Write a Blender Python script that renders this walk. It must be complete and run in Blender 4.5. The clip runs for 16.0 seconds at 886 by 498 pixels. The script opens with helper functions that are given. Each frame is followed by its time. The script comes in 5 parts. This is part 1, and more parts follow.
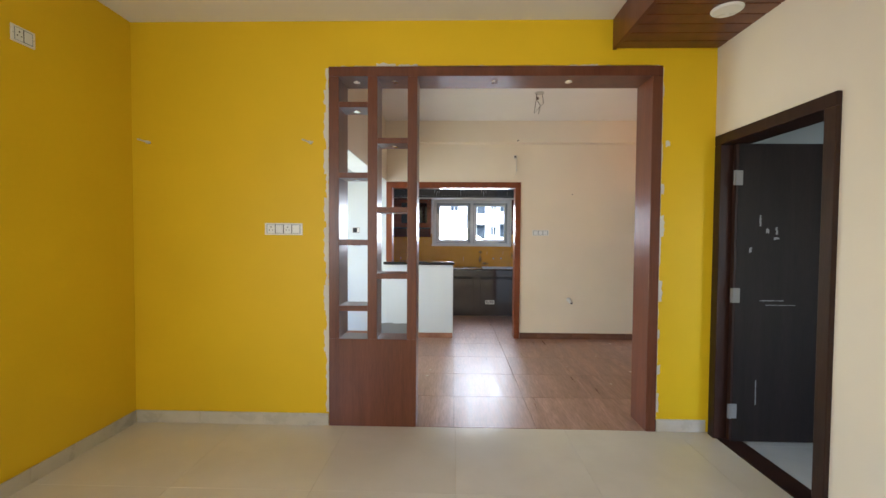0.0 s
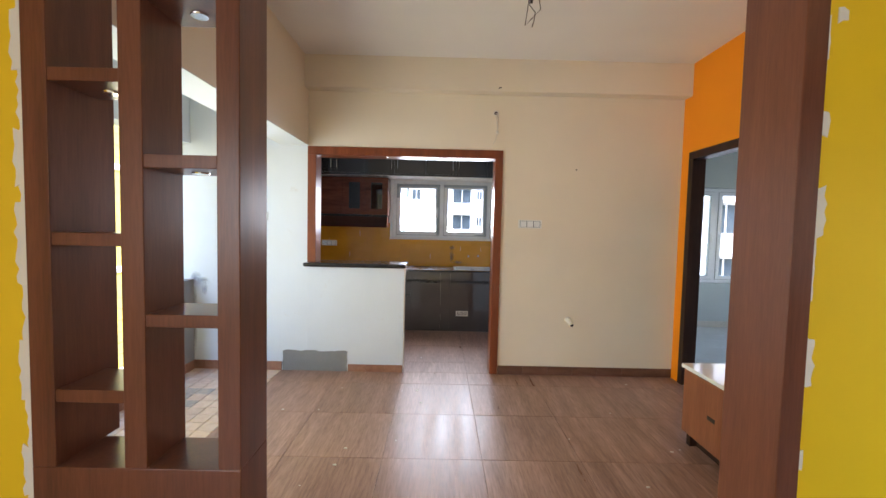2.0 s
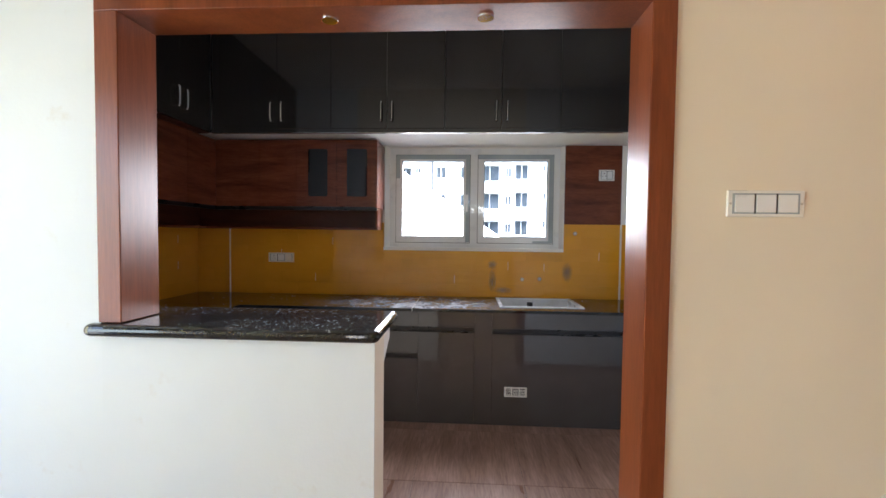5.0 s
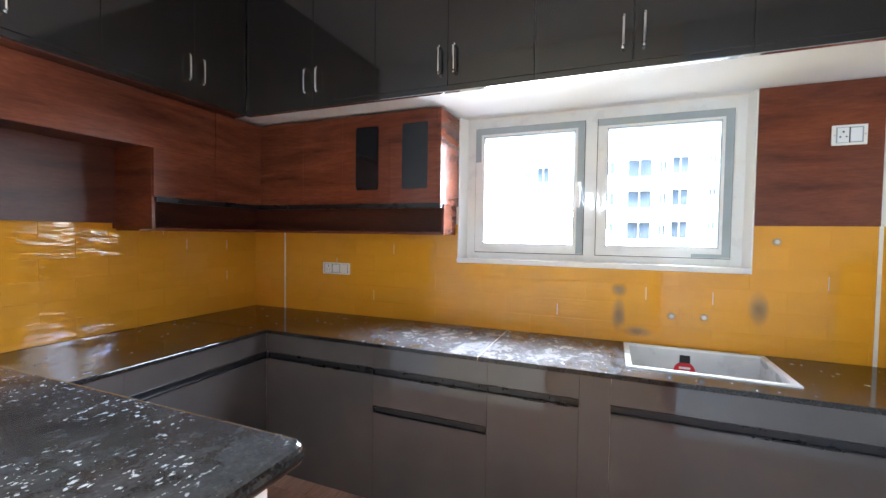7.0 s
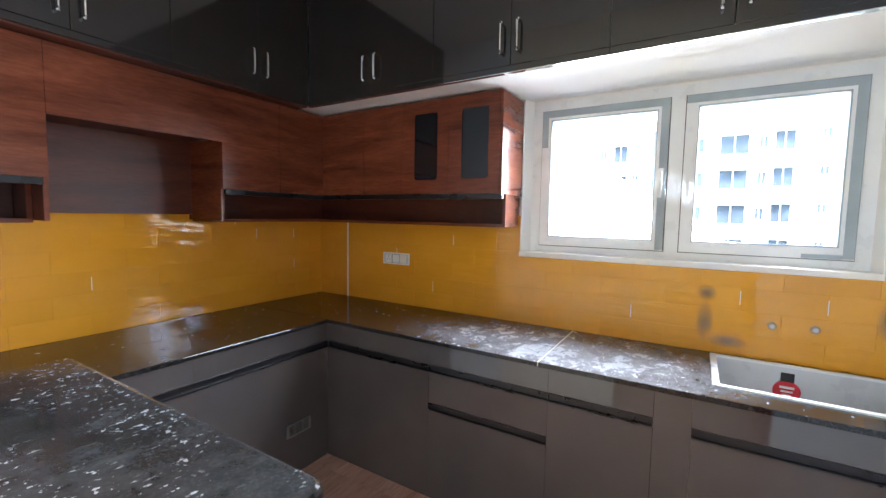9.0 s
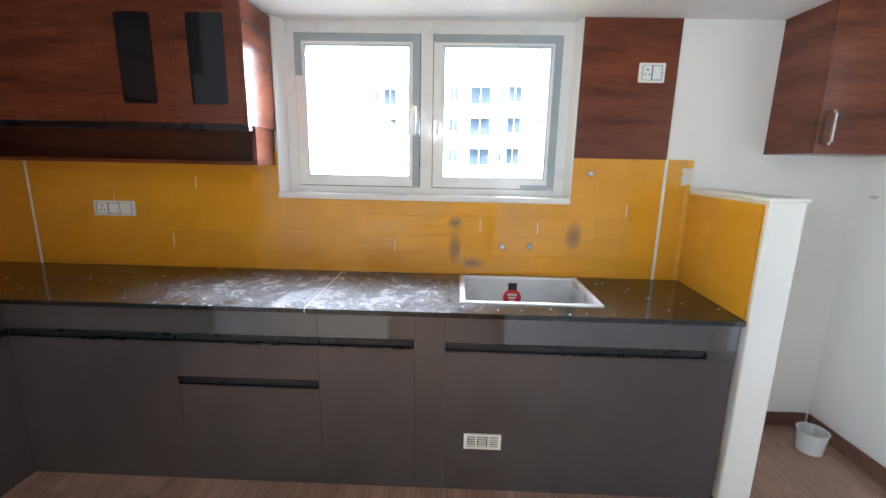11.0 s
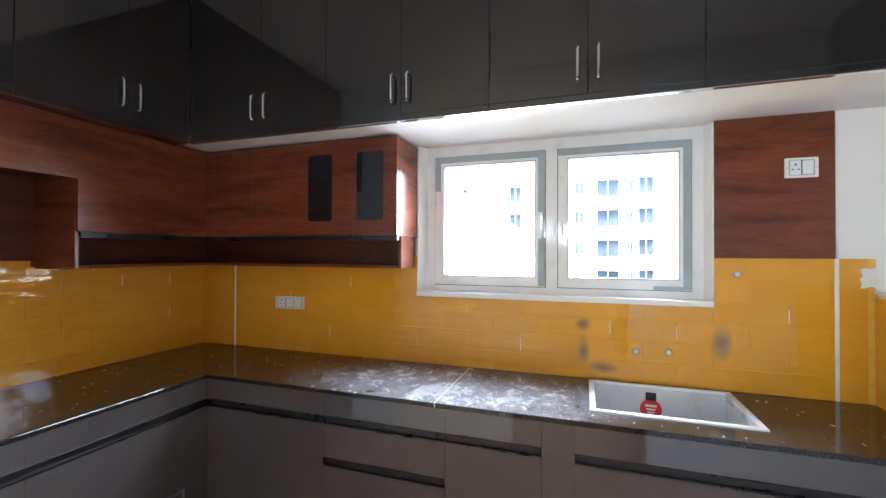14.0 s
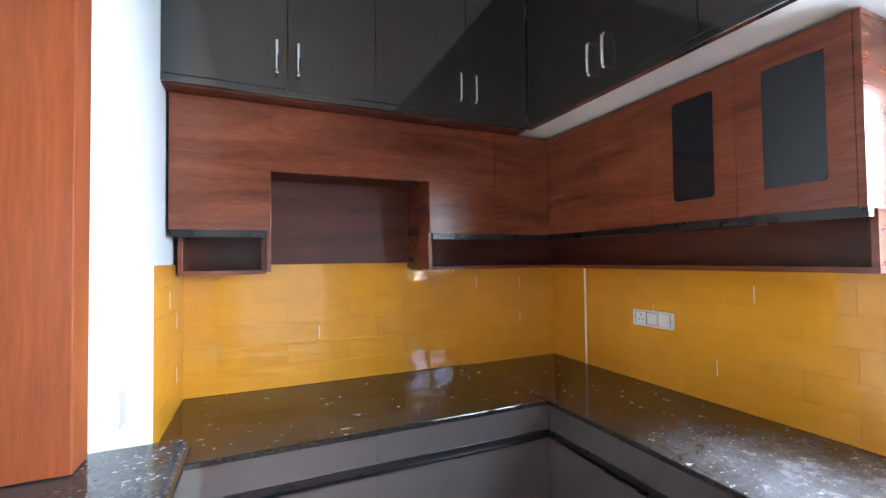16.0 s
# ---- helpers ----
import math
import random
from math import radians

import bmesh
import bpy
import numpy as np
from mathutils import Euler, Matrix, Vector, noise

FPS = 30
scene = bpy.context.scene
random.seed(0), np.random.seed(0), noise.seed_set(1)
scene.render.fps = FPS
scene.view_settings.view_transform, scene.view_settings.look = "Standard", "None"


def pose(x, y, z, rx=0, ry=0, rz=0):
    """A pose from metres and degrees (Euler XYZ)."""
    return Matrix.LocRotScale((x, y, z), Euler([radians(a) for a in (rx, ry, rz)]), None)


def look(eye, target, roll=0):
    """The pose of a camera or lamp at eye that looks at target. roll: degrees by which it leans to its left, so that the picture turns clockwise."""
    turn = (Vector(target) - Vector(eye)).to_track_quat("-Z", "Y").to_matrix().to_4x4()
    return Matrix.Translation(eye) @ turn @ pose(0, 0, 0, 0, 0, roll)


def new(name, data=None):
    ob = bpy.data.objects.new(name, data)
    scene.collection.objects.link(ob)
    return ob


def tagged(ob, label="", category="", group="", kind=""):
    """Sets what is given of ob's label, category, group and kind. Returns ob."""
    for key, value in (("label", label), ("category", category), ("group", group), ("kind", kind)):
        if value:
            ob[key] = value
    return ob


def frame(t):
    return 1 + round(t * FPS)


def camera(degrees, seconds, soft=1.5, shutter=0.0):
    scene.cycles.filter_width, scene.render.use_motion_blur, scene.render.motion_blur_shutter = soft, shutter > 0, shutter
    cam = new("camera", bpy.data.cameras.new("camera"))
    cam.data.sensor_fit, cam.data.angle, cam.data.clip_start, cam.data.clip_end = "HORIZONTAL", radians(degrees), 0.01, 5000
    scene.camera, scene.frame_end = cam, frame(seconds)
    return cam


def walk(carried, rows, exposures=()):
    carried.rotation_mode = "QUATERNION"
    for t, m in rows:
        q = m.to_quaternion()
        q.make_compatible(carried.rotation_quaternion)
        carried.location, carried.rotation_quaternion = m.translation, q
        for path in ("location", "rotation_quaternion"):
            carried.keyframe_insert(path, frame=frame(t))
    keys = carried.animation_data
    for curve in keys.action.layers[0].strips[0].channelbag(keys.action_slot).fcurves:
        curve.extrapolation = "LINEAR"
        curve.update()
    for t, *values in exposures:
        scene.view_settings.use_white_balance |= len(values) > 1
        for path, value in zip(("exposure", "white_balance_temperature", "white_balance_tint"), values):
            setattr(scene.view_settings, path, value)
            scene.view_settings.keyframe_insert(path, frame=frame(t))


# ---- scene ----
cam = camera(93.3, 16.0)

PATH = [
    (0, (0.928, 0.148, 1.41), (0.878, 2.147, 1.349), 0.4),
    (0.5, (1.003, 0.505, 1.371), (1.025, 2.503, 1.289), 0.7),
    (1, (1.169, 0.913, 1.362), (1.217, 2.911, 1.283), 1.1),
    (1.5, (1.222, 1.393, 1.388), (1.259, 3.392, 1.313), 1.6),
    (2, (1.265, 1.92, 1.423), (1.279, 3.918, 1.316), 1.3),
    (2.5, (1.275, 2.464, 1.422), (1.266, 4.461, 1.312), 1.0),
    (3, (1.302, 2.996, 1.431), (1.248, 4.993, 1.327), 0.7),
    (3.5, (1.278, 3.378, 1.416), (1.218, 5.373, 1.276), 0.6),
    (6, (1.207, 5.314, 1.348), (0.917, 7.293, 1.319), 0.8),
    (6.5, (1.255, 5.557, 1.373), (0.756, 7.493, 1.325), 0.9),
    (7, (1.4, 5.713, 1.394), (0.65, 7.565, 1.324), 0.8),
    (7.5, (1.484, 5.787, 1.409), (0.517, 7.536, 1.328), 0.7),
    (8, (1.455, 5.816, 1.451), (0.351, 7.482, 1.37), 0.6),
    (8.5, (1.41, 5.838, 1.454), (0.277, 7.484, 1.375), 1.0),
    (9, (1.391, 5.843, 1.448), (0.354, 7.546, 1.289), 1.0),
    (9.5, (1.404, 5.875, 1.426), (0.585, 7.672, 1.113), 0.6),
    (10, (1.424, 5.918, 1.422), (0.896, 7.786, 0.941), 0.5),
    (12.5, (1.444, 5.97, 1.439), (1.67, 7.954, 1.344), -0.0),
    (13, (1.437, 5.941, 1.452), (1.439, 7.941, 1.457), 0.1),
    (13.5, (1.456, 5.891, 1.47), (1.147, 7.867, 1.489), 0.2),
    (14, (1.446, 5.853, 1.474), (0.806, 7.748, 1.494), 0.2),
    (14.5, (1.376, 5.867, 1.475), (0.419, 7.623, 1.488), -0.3),
    (15, (1.184, 5.92, 1.493), (-0.068, 7.479, 1.487), -0.5),
    (15.5, (1.085, 6.172, 1.461), (-0.499, 7.393, 1.484), -1.0),
    (16, (1.064, 6.411, 1.442), (-0.769, 7.21, 1.494), -0.7),
]
walk(cam, [(t, look(a, b, r)) for t, a, b, r in PATH], [
    (0, 3.55, 5900, 12), (1.5, 3.6, 6000, 14), (2.5, 3.4, 6150, 16), (3.5, 3.0, 6150, 18), (5.8, 4.45, 6200, 12), (7, 5.0, 5900, 11),
    (8.5, 4.85, 5900, 11), (10, 4.95, 5900, 11), (12.5, 4.65, 6000, 12), (14.5, 5.0, 5800, 12), (16, 5.5, 5600, 9)])

# ---- light ----
LIVING_LAMP, BED_LAMP, BED_2_LAMP, KITCHEN_FILL_LAMP, KITCHEN_LAMP, BALCONY_LAMP = 8.2, 0.3, 0.9, 0.3, 2.2, 2.3
world = bpy.data.worlds.new("sky")
scene.world = world
world.use_nodes = True
wn = world.node_tree.nodes
sky = wn.new("ShaderNodeTexSky")
sky.sky_type = "NISHITA"
sky.sun_disc = False
sky.sun_elevation, sky.sun_rotation = radians(48), radians(132)
sky.air_density, sky.dust_density, sky.ozone_density = 1.0, 1.0, 1.5
wn["Background"].inputs[1].default_value = 0.115
world.node_tree.links.new(sky.outputs[0], wn["Background"].inputs[0])

sun = new("sun", bpy.data.lights.new("sun", "SUN"))
sun.data.energy, sun.data.angle, sun.data.color = 0.9, radians(25), (1.0, 0.98, 0.95)
sun.matrix_world = look((11, -10, 20), (0, 2, 0))


def opening_lamp(name, eye, target, w, h, energy, color):
    ob = new(name, bpy.data.lights.new(name, "AREA"))
    ob.data.shape, ob.data.size, ob.data.size_y = "RECTANGLE", w, h
    ob.data.energy, ob.data.color = energy, color
    ob.matrix_world = look(eye, target)
    return ob


# fill lamps in openings added to living room and bedroom walls, never in view
opening_lamp("living_fill_light", (-1.42, -1.6, 1.5), (2.0, -1.0, 0.7), 2.2, 1.4, LIVING_LAMP, (1.0, 0.99, 0.97))
opening_lamp("bedroom_fill_light", (4.6, -0.45, 1.5), (4.4, 3, 1.3), 1.4, 1.2, BED_LAMP, (0.86, 0.95, 1.0))
opening_lamp("bedroom_2_fill_light", (7.44, 5.6, 1.4), (4, 5.9, 1.2), 1.6, 1.2, BED_2_LAMP, (0.86, 0.95, 1.0))
opening_lamp("kitchen_window_light", (1.275, 8.185, 1.62), (0.8, 6.0, 0.9), 1.38, 0.70, KITCHEN_LAMP, (0.93, 0.97, 1.0)).data.spread = radians(112)
opening_lamp("balcony_sky_light", (-1.06, 4.55, 1.25), (1.5, 4.5, 1.7), 2.0, 1.7, BALCONY_LAMP, (0.86, 0.94, 1.0)).data.spread = radians(130)
# added fill lamp that lifts the dark kitchen; no door is known here
opening_lamp("kitchen_fill_light", (3.53, 6.735, 1.08), (0, 6.735, 1.08), 1.2, 2.0, KITCHEN_FILL_LAMP, (0.93, 0.97, 1.0))


# ---- materials ----
def ramp(nt, src, stops):
    r = nt.nodes.new("ShaderNodeValToRGB")
    els = r.color_ramp.elements
    els[0].position, els[0].color = stops[0][0], (*stops[0][1], 1)
    els[1].position, els[1].color = stops[-1][0], (*stops[-1][1], 1)
    for p, c in stops[1:-1]:
        e = els.new(p)
        e.color = (*c, 1)
    nt.links.new(src, r.inputs[0])
    return r.outputs[0]


def tex_noise(nt, scale, detail=4, stretch=(1, 1, 1), rough=0.55, seed_random=False, distort=0.0):
    tc = nt.nodes.new("ShaderNodeTexCoord")
    mp = nt.nodes.new("ShaderNodeMapping")
    mp.inputs["Scale"].default_value = stretch
    src = tc.outputs["Object"]
    if seed_random:
        info = nt.nodes.new("ShaderNodeObjectInfo")
        mul = nt.nodes.new("ShaderNodeMath")
        mul.operation = "MULTIPLY"
        mul.inputs[1].default_value = 37.0
        nt.links.new(info.outputs["Random"], mul.inputs[0])
        nt.links.new(mul.outputs[0], mp.inputs["Location"])
    nt.links.new(src, mp.inputs["Vector"])
    n = nt.nodes.new("ShaderNodeTexNoise")
    n.inputs["Scale"].default_value, n.inputs["Detail"].default_value = scale, detail
    n.inputs["Roughness"].default_value, n.inputs["Distortion"].default_value = rough, distort
    nt.links.new(mp.outputs[0], n.inputs["Vector"])
    return n.outputs["Fac"]


def mixc(nt, fac, a, b, kind="MIX"):
    m = nt.nodes.new("ShaderNodeMix")
    m.data_type, m.blend_type = "RGBA", kind
    for sock, v in ((m.inputs[0], fac), (m.inputs[6], a), (m.inputs[7], b)):
        if isinstance(v, bpy.types.NodeSocket):
            nt.links.new(v, sock)
        elif isinstance(v, tuple):
            sock.default_value = (*v, 1)
        else:
            sock.default_value = v
    return m.outputs[2]


def bumped(nt, bsdf, height, strength, dist=0.01):
    b = nt.nodes.new("ShaderNodeBump")
    b.inputs["Strength"].default_value, b.inputs["Distance"].default_value = strength, dist
    nt.links.new(height, b.inputs["Height"])
    nt.links.new(b.outputs[0], bsdf.inputs["Normal"])


def fresh(name):
    m = bpy.data.materials.new(name)
    m.use_nodes = True
    return m, m.node_tree, m.node_tree.nodes["Principled BSDF"]


def shade(c, k):
    return tuple(min(1.0, v * k) for v in c)


def paint(name, c, rough=0.6, mottling=0.10, dirt=None, bump=0.12):
    m, nt, b = fresh(name)
    big = tex_noise(nt, 1.3, 5)
    col = ramp(nt, big, [(0.3, shade(c, 1 - mottling)), (0.7, shade(c, 1 + mottling * 0.4))])
    if dirt:
        spots = tex_noise(nt, 5.0, 8, rough=0.7)
        mask = ramp(nt, spots, [(0.60, (0, 0, 0)), (0.72, (0.6, 0.6, 0.6))])
        col = mixc(nt, mask, col, dirt)
    nt.links.new(col, b.inputs["Base Color"])
    b.inputs["Roughness"].default_value = rough
    b.inputs["Specular IOR Level"].default_value = 0.3
    bumped(nt, b, tex_noise(nt, 90, 3), bump, 0.004)
    return m


def wood(name, dark, light, stretch, rough=0.35, scale=3.0, coat=0.0, seed=False, spec=0.4):
    m, nt, b = fresh(name)
    broad = tex_noise(nt, scale, 6, stretch, 0.6, seed, 0.6)
    fine = tex_noise(nt, scale * 14, 4, stretch, 0.65, seed)
    col = ramp(nt, broad, [(0.28, dark), (0.5, tuple((a + c) / 2 for a, c in zip(dark, light))), (0.72, light)])
    grain = ramp(nt, fine, [(0.35, (0.78, 0.76, 0.75)), (0.65, (1.0, 1.0, 1.0))])
    col = mixc(nt, 1.0, col, grain, "MULTIPLY")
    nt.links.new(col, b.inputs["Base Color"])
    rr = ramp(nt, broad, [(0.2, (rough * 0.95,) * 3), (0.8, (min(1, rough * 1.06),) * 3)])
    nt.links.new(rr, b.inputs["Roughness"])
    b.inputs["Coat Weight"].default_value = coat
    b.inputs["Specular IOR Level"].default_value = spec
    bumped(nt, b, fine, 0.05, 0.002)
    return m


def plain(name, c, rough=0.4, metal=0.0, var=0.08, scale=8.0, bump=0.0, coat=0.0, spec=0.5):
    m, nt, b = fresh(name)
    n = tex_noise(nt, scale, 5)
    nt.links.new(ramp(nt, n, [(0.3, shade(c, 1 - var)), (0.7, shade(c, 1 + var))]), b.inputs["Base Color"])
    nt.links.new(ramp(nt, n, [(0.3, (rough * 0.8,) * 3), (0.7, (min(1, rough * 1.2),) * 3)]), b.inputs["Roughness"])
    b.inputs["Metallic"].default_value = metal
    b.inputs["Coat Weight"].default_value = coat
    b.inputs["Specular IOR Level"].default_value = spec
    if bump:
        bumped(nt, b, tex_noise(nt, scale * 8, 4), bump, 0.003)
    return m


def per_piece(name, c1, c2, rough, stretch=(1, 1, 1), scale=6.0, bump=0.05, spec=0.5, wave=0.0, lift=0.35):
    """A piece of a set: its own tone, and mottling of its own."""
    m, nt, b = fresh(name)
    info = nt.nodes.new("ShaderNodeObjectInfo")
    n = tex_noise(nt, scale, 6, stretch, 0.6, True, 0.3)
    col = ramp(nt, n, [(0.3, c1), (0.7, c2)])
    if stretch[0] > 2:
        grain = ramp(nt, tex_noise(nt, scale * 9, 4, stretch, 0.65, True, 0.2), [(0.34, (0.66, 0.63, 0.62)), (0.62, (1.0, 1.0, 1.0))])
        col = mixc(nt, 1.0, col, grain, "MULTIPLY")
    tone = ramp(nt, info.outputs["Random"], [(0.0, (1 - lift * 0.5,) * 3), (1.0, (1, 1, 1))])
    nt.links.new(mixc(nt, 1.0, col, tone, "MULTIPLY"), b.inputs["Base Color"])
    nt.links.new(ramp(nt, n, [(0.3, (rough * 0.75,) * 3), (0.7, (min(1, rough * 1.3),) * 3)]), b.inputs["Roughness"])
    b.inputs["Specular IOR Level"].default_value = spec
    if wave:
        bumped(nt, b, tex_noise(nt, 9, 3, (0.5, 1, 2.6), 0.45, True), wave, 0.02)
    else:
        bumped(nt, b, tex_noise(nt, scale * 10, 4, stretch, 0.6, True), bump, 0.003)
    return m


def soft_stain(name, c, scale):
    """A thin dried smear that thins out unevenly towards its edges."""
    m, nt, b = fresh(name)
    tc = nt.nodes.new("ShaderNodeTexCoord")
    mp = nt.nodes.new("ShaderNodeMapping")
    mp.inputs["Location"].default_value, mp.inputs["Scale"].default_value = (-1.0, 0.0, -1.0), (2.0, 0.0, 2.0)
    nt.links.new(tc.outputs["Generated"], mp.inputs["Vector"])
    ball = nt.nodes.new("ShaderNodeTexGradient")
    ball.gradient_type = "SPHERICAL"
    nt.links.new(mp.outputs[0], ball.inputs[0])
    n = tex_noise(nt, scale, 6, (1, 1, 0.6), 0.65)
    both = nt.nodes.new("ShaderNodeMath")
    both.operation = "MULTIPLY"
    nt.links.new(ball.outputs["Fac"], both.inputs[0])
    nt.links.new(n, both.inputs[1])
    nt.links.new(ramp(nt, both.outputs[0], [(0.05, (0, 0, 0)), (0.55, (0.42, 0.42, 0.42))]), b.inputs["Alpha"])
    nt.links.new(ramp(nt, n, [(0.3, shade(c, 0.8)), (0.7, shade(c, 1.15))]), b.inputs["Base Color"])
    b.inputs["Roughness"].default_value = 0.75
    return m


def granite_material(name, film, flecks=0.70):
    m, nt, b = fresh(name)
    speck = tex_noise(nt, 160, 3)
    base = ramp(nt, speck, [(0.5, (0.012, 0.011, 0.010)), (0.85, (0.05, 0.047, 0.045))])
    patch = tex_noise(nt, 2.2, 3)
    smear = tex_noise(nt, 20, 8, (1, 0.8, 1), 0.7, False, 0.4)
    m1 = ramp(nt, patch, [(0.40, (0.04, 0.04, 0.04)), (0.66, (0.75, 0.75, 0.75))])
    m2 = ramp(nt, smear, [(0.36, (0.02, 0.02, 0.02)), (0.58, (0.09, 0.09, 0.09)), (0.86, (0.36, 0.36, 0.36))])
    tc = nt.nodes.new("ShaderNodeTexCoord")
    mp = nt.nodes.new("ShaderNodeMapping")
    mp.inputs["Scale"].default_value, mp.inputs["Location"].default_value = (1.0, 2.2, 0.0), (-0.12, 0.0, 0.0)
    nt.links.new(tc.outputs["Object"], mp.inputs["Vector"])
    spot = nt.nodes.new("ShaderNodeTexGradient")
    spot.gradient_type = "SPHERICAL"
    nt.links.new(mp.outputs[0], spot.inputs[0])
    # central patch: dust plus the window's pale haze, put into the colour
    dust_haze = ramp(nt, spot.outputs["Fac"], [(0.05, (0.0, 0.0, 0.0)), (0.55, (film, film, film))])
    m1 = mixc(nt, 1.0, m1, dust_haze, "ADD")
    dust = mixc(nt, 1.0, m1, m2, "MULTIPLY")
    cloud = ramp(nt, tex_noise(nt, 7, 5, (1, 0.6, 1), 0.6), [(0.35, (0.01, 0.01, 0.01)), (0.75, (0.085, 0.085, 0.085))])
    dust = mixc(nt, 1.0, dust, mixc(nt, 1.0, dust_haze, cloud, "MULTIPLY"), "ADD")
    drops = ramp(nt, tex_noise(nt, 34 if film > 2 else 95, 3, (1, 0.7, 1)), [(flecks, (0, 0, 0)), (flecks + 0.03, (0.9, 0.9, 0.9))])
    grit = ramp(nt, tex_noise(nt, 95, 2, (1, 0.8, 1)), [(0.66, (0, 0, 0)), (0.70, (0.7, 0.7, 0.7))])
    drops = mixc(nt, 1.0, drops, mixc(nt, 1.0, grit, dust_haze, "MULTIPLY"), "ADD")
    where = ramp(nt, tex_noise(nt, 4.5, 3, (1, 1.3, 1)), [(0.30 if film > 2 else 0.44, (0.0, 0.0, 0.0)), (0.46 if film > 2 else 0.60, (1.0, 1.0, 1.0))])
    drops = mixc(nt, 1.0, drops, where, "MULTIPLY")
    mask = mixc(nt, 1.0, dust, drops, "ADD")
    geo = nt.nodes.new("ShaderNodeNewGeometry")
    sep = nt.nodes.new("ShaderNodeSeparateXYZ")
    nt.links.new(geo.outputs["Normal"], sep.inputs[0])
    lies = ramp(nt, sep.outputs["Z"], [(0.5, (0, 0, 0)), (0.95, (1, 1, 1))])
    mask = mixc(nt, 1.0, mask, lies, "MULTIPLY")
    # the cool tone serves both the dust and the painted window haze
    nt.links.new(mixc(nt, mask, base, (0.50, 0.53, 0.57)), b.inputs["Base Color"])
    nt.links.new(ramp(nt, mask, [(0.0, (0.06, 0.06, 0.06)), (0.7, (0.42, 0.42, 0.42))]), b.inputs["Roughness"])
    bumped(nt, b, drops, 0.15, 0.002)
    return m


M = {}
M["yellow"] = paint("yellow_wall_paint", (0.80, 0.53, 0.006), 0.5, 0.05)
M["cream"] = paint("cream_wall_paint", (0.80, 0.72, 0.58), 0.6, 0.05)
M["white"] = paint("white_wall_paint", (0.82, 0.80, 0.76), 0.6, 0.05)
M["balcony"] = paint("balcony_white_primer", (0.70, 0.745, 0.77), 0.7, 0.07, (0.62, 0.60, 0.56))
M["orange"] = paint("orange_wall_paint", (0.86, 0.27, 0.0), 0.5, 0.05)
M["bedroom"] = paint("grey_green_bedroom_paint", (0.47, 0.51, 0.48), 0.6, 0.05)
M["ceiling"] = paint("ceiling_paint", (0.84, 0.82, 0.79), 0.7, 0.04)
M["cement"] = paint("bare_cement", (0.29, 0.29, 0.28), 0.85, 0.25, (0.44, 0.43, 0.41), 0.8)
M["smear"] = soft_stain("thin_cement_smear", (0.42, 0.42, 0.41), 22.0)
M["white_top"] = plain("white_quartz_top", (0.80, 0.79, 0.76), 0.1, 0, 0.01, 2.0)
M["putty"] = paint("white_putty", (0.78, 0.74, 0.66), 0.8, 0.12, (0.6, 0.55, 0.42), 0.4)
M["frame_wood"] = wood("brown_laminate", (0.115, 0.036, 0.018), (0.20, 0.068, 0.032), (5, 5, 0.35), 0.32, 2.0)
M["red_wood"] = wood("reddish_teak_laminate", (0.165, 0.041, 0.015), (0.28, 0.078, 0.028), (5, 5, 0.35), 0.3, 2.0)
M["walnut"] = wood("walnut_laminate", (0.075, 0.018, 0.010), (0.26, 0.075, 0.034), (0.45, 0.45, 3.2), 0.22, 2.6)
# darker, rougher copy of the walnut for bodies, backs and the soffit board
M["walnut_dark"] = wood("dark_walnut_laminate", (0.06, 0.016, 0.010), (0.15, 0.042, 0.022), (0.45, 0.45, 3.2), 0.4, 2.6)
M["tv_wood"] = wood("teak_laminate", (0.22, 0.075, 0.032), (0.33, 0.125, 0.058), (5, 5, 0.35), 0.35, 2.0)
M["graphite"] = plain("graphite_gloss_laminate", (0.024, 0.022, 0.021), 0.07, 0, 0.10, 3.0, 0, 0, 0.9)
M["graphite_low"] = plain("grey_gloss_laminate", (0.066, 0.060, 0.059), 0.06, 0, 0.10, 3.0, 0, 0, 0.9)
M["dark_door"] = wood("dark_stained_door", (0.014, 0.010, 0.008), (0.024, 0.017, 0.014), (5, 5, 0.35), 0.5, 2.0, 0, False, 0.2)
M["dark_frame"] = wood("dark_brown_door_frame", (0.022, 0.010, 0.007), (0.050, 0.022, 0.015), (5, 5, 0.35), 0.42, 2.0, 0, False, 0.25)
M["black"] = plain("black_plastic", (0.008, 0.008, 0.010), 0.3)
M["upvc"] = plain("white_upvc", (0.78, 0.80, 0.80), 0.3, 0, 0.03)
M["film"] = plain("grey_protective_film", (0.34, 0.40, 0.43), 0.35, 0, 0.12, 5.0)
M["switch"] = plain("white_switch_plastic", (0.80, 0.79, 0.74), 0.3, 0, 0.03)
M["chrome"] = plain("chrome", (0.80, 0.80, 0.80), 0.12, 1.0, 0.03)
M["steel"] = plain("dull_steel", (0.55, 0.55, 0.53), 0.35, 1.0, 0.08)
M["sink"] = plain("pale_grey_sink", (0.62, 0.63, 0.63), 0.3, 0, 0.06)
M["red"] = plain("red_paper_tag", (0.62, 0.02, 0.03), 0.5, 0, 0.05)
M["granite"] = granite_material("black_granite_dust_and_haze", 3.2, 0.68)
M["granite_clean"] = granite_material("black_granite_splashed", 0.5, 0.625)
M["grout"] = plain("pale_grout", (0.62, 0.52, 0.32), 0.8, 0, 0.2, 20, 0.3)
M["yellow_grout"] = plain("yellow_grout", (0.70, 0.37, 0.04), 0.6, 0, 0.15, 20, 0.3)
M["joint"] = plain("white_tile_joint", (0.80, 0.76, 0.66), 0.6, 0, 0.08)
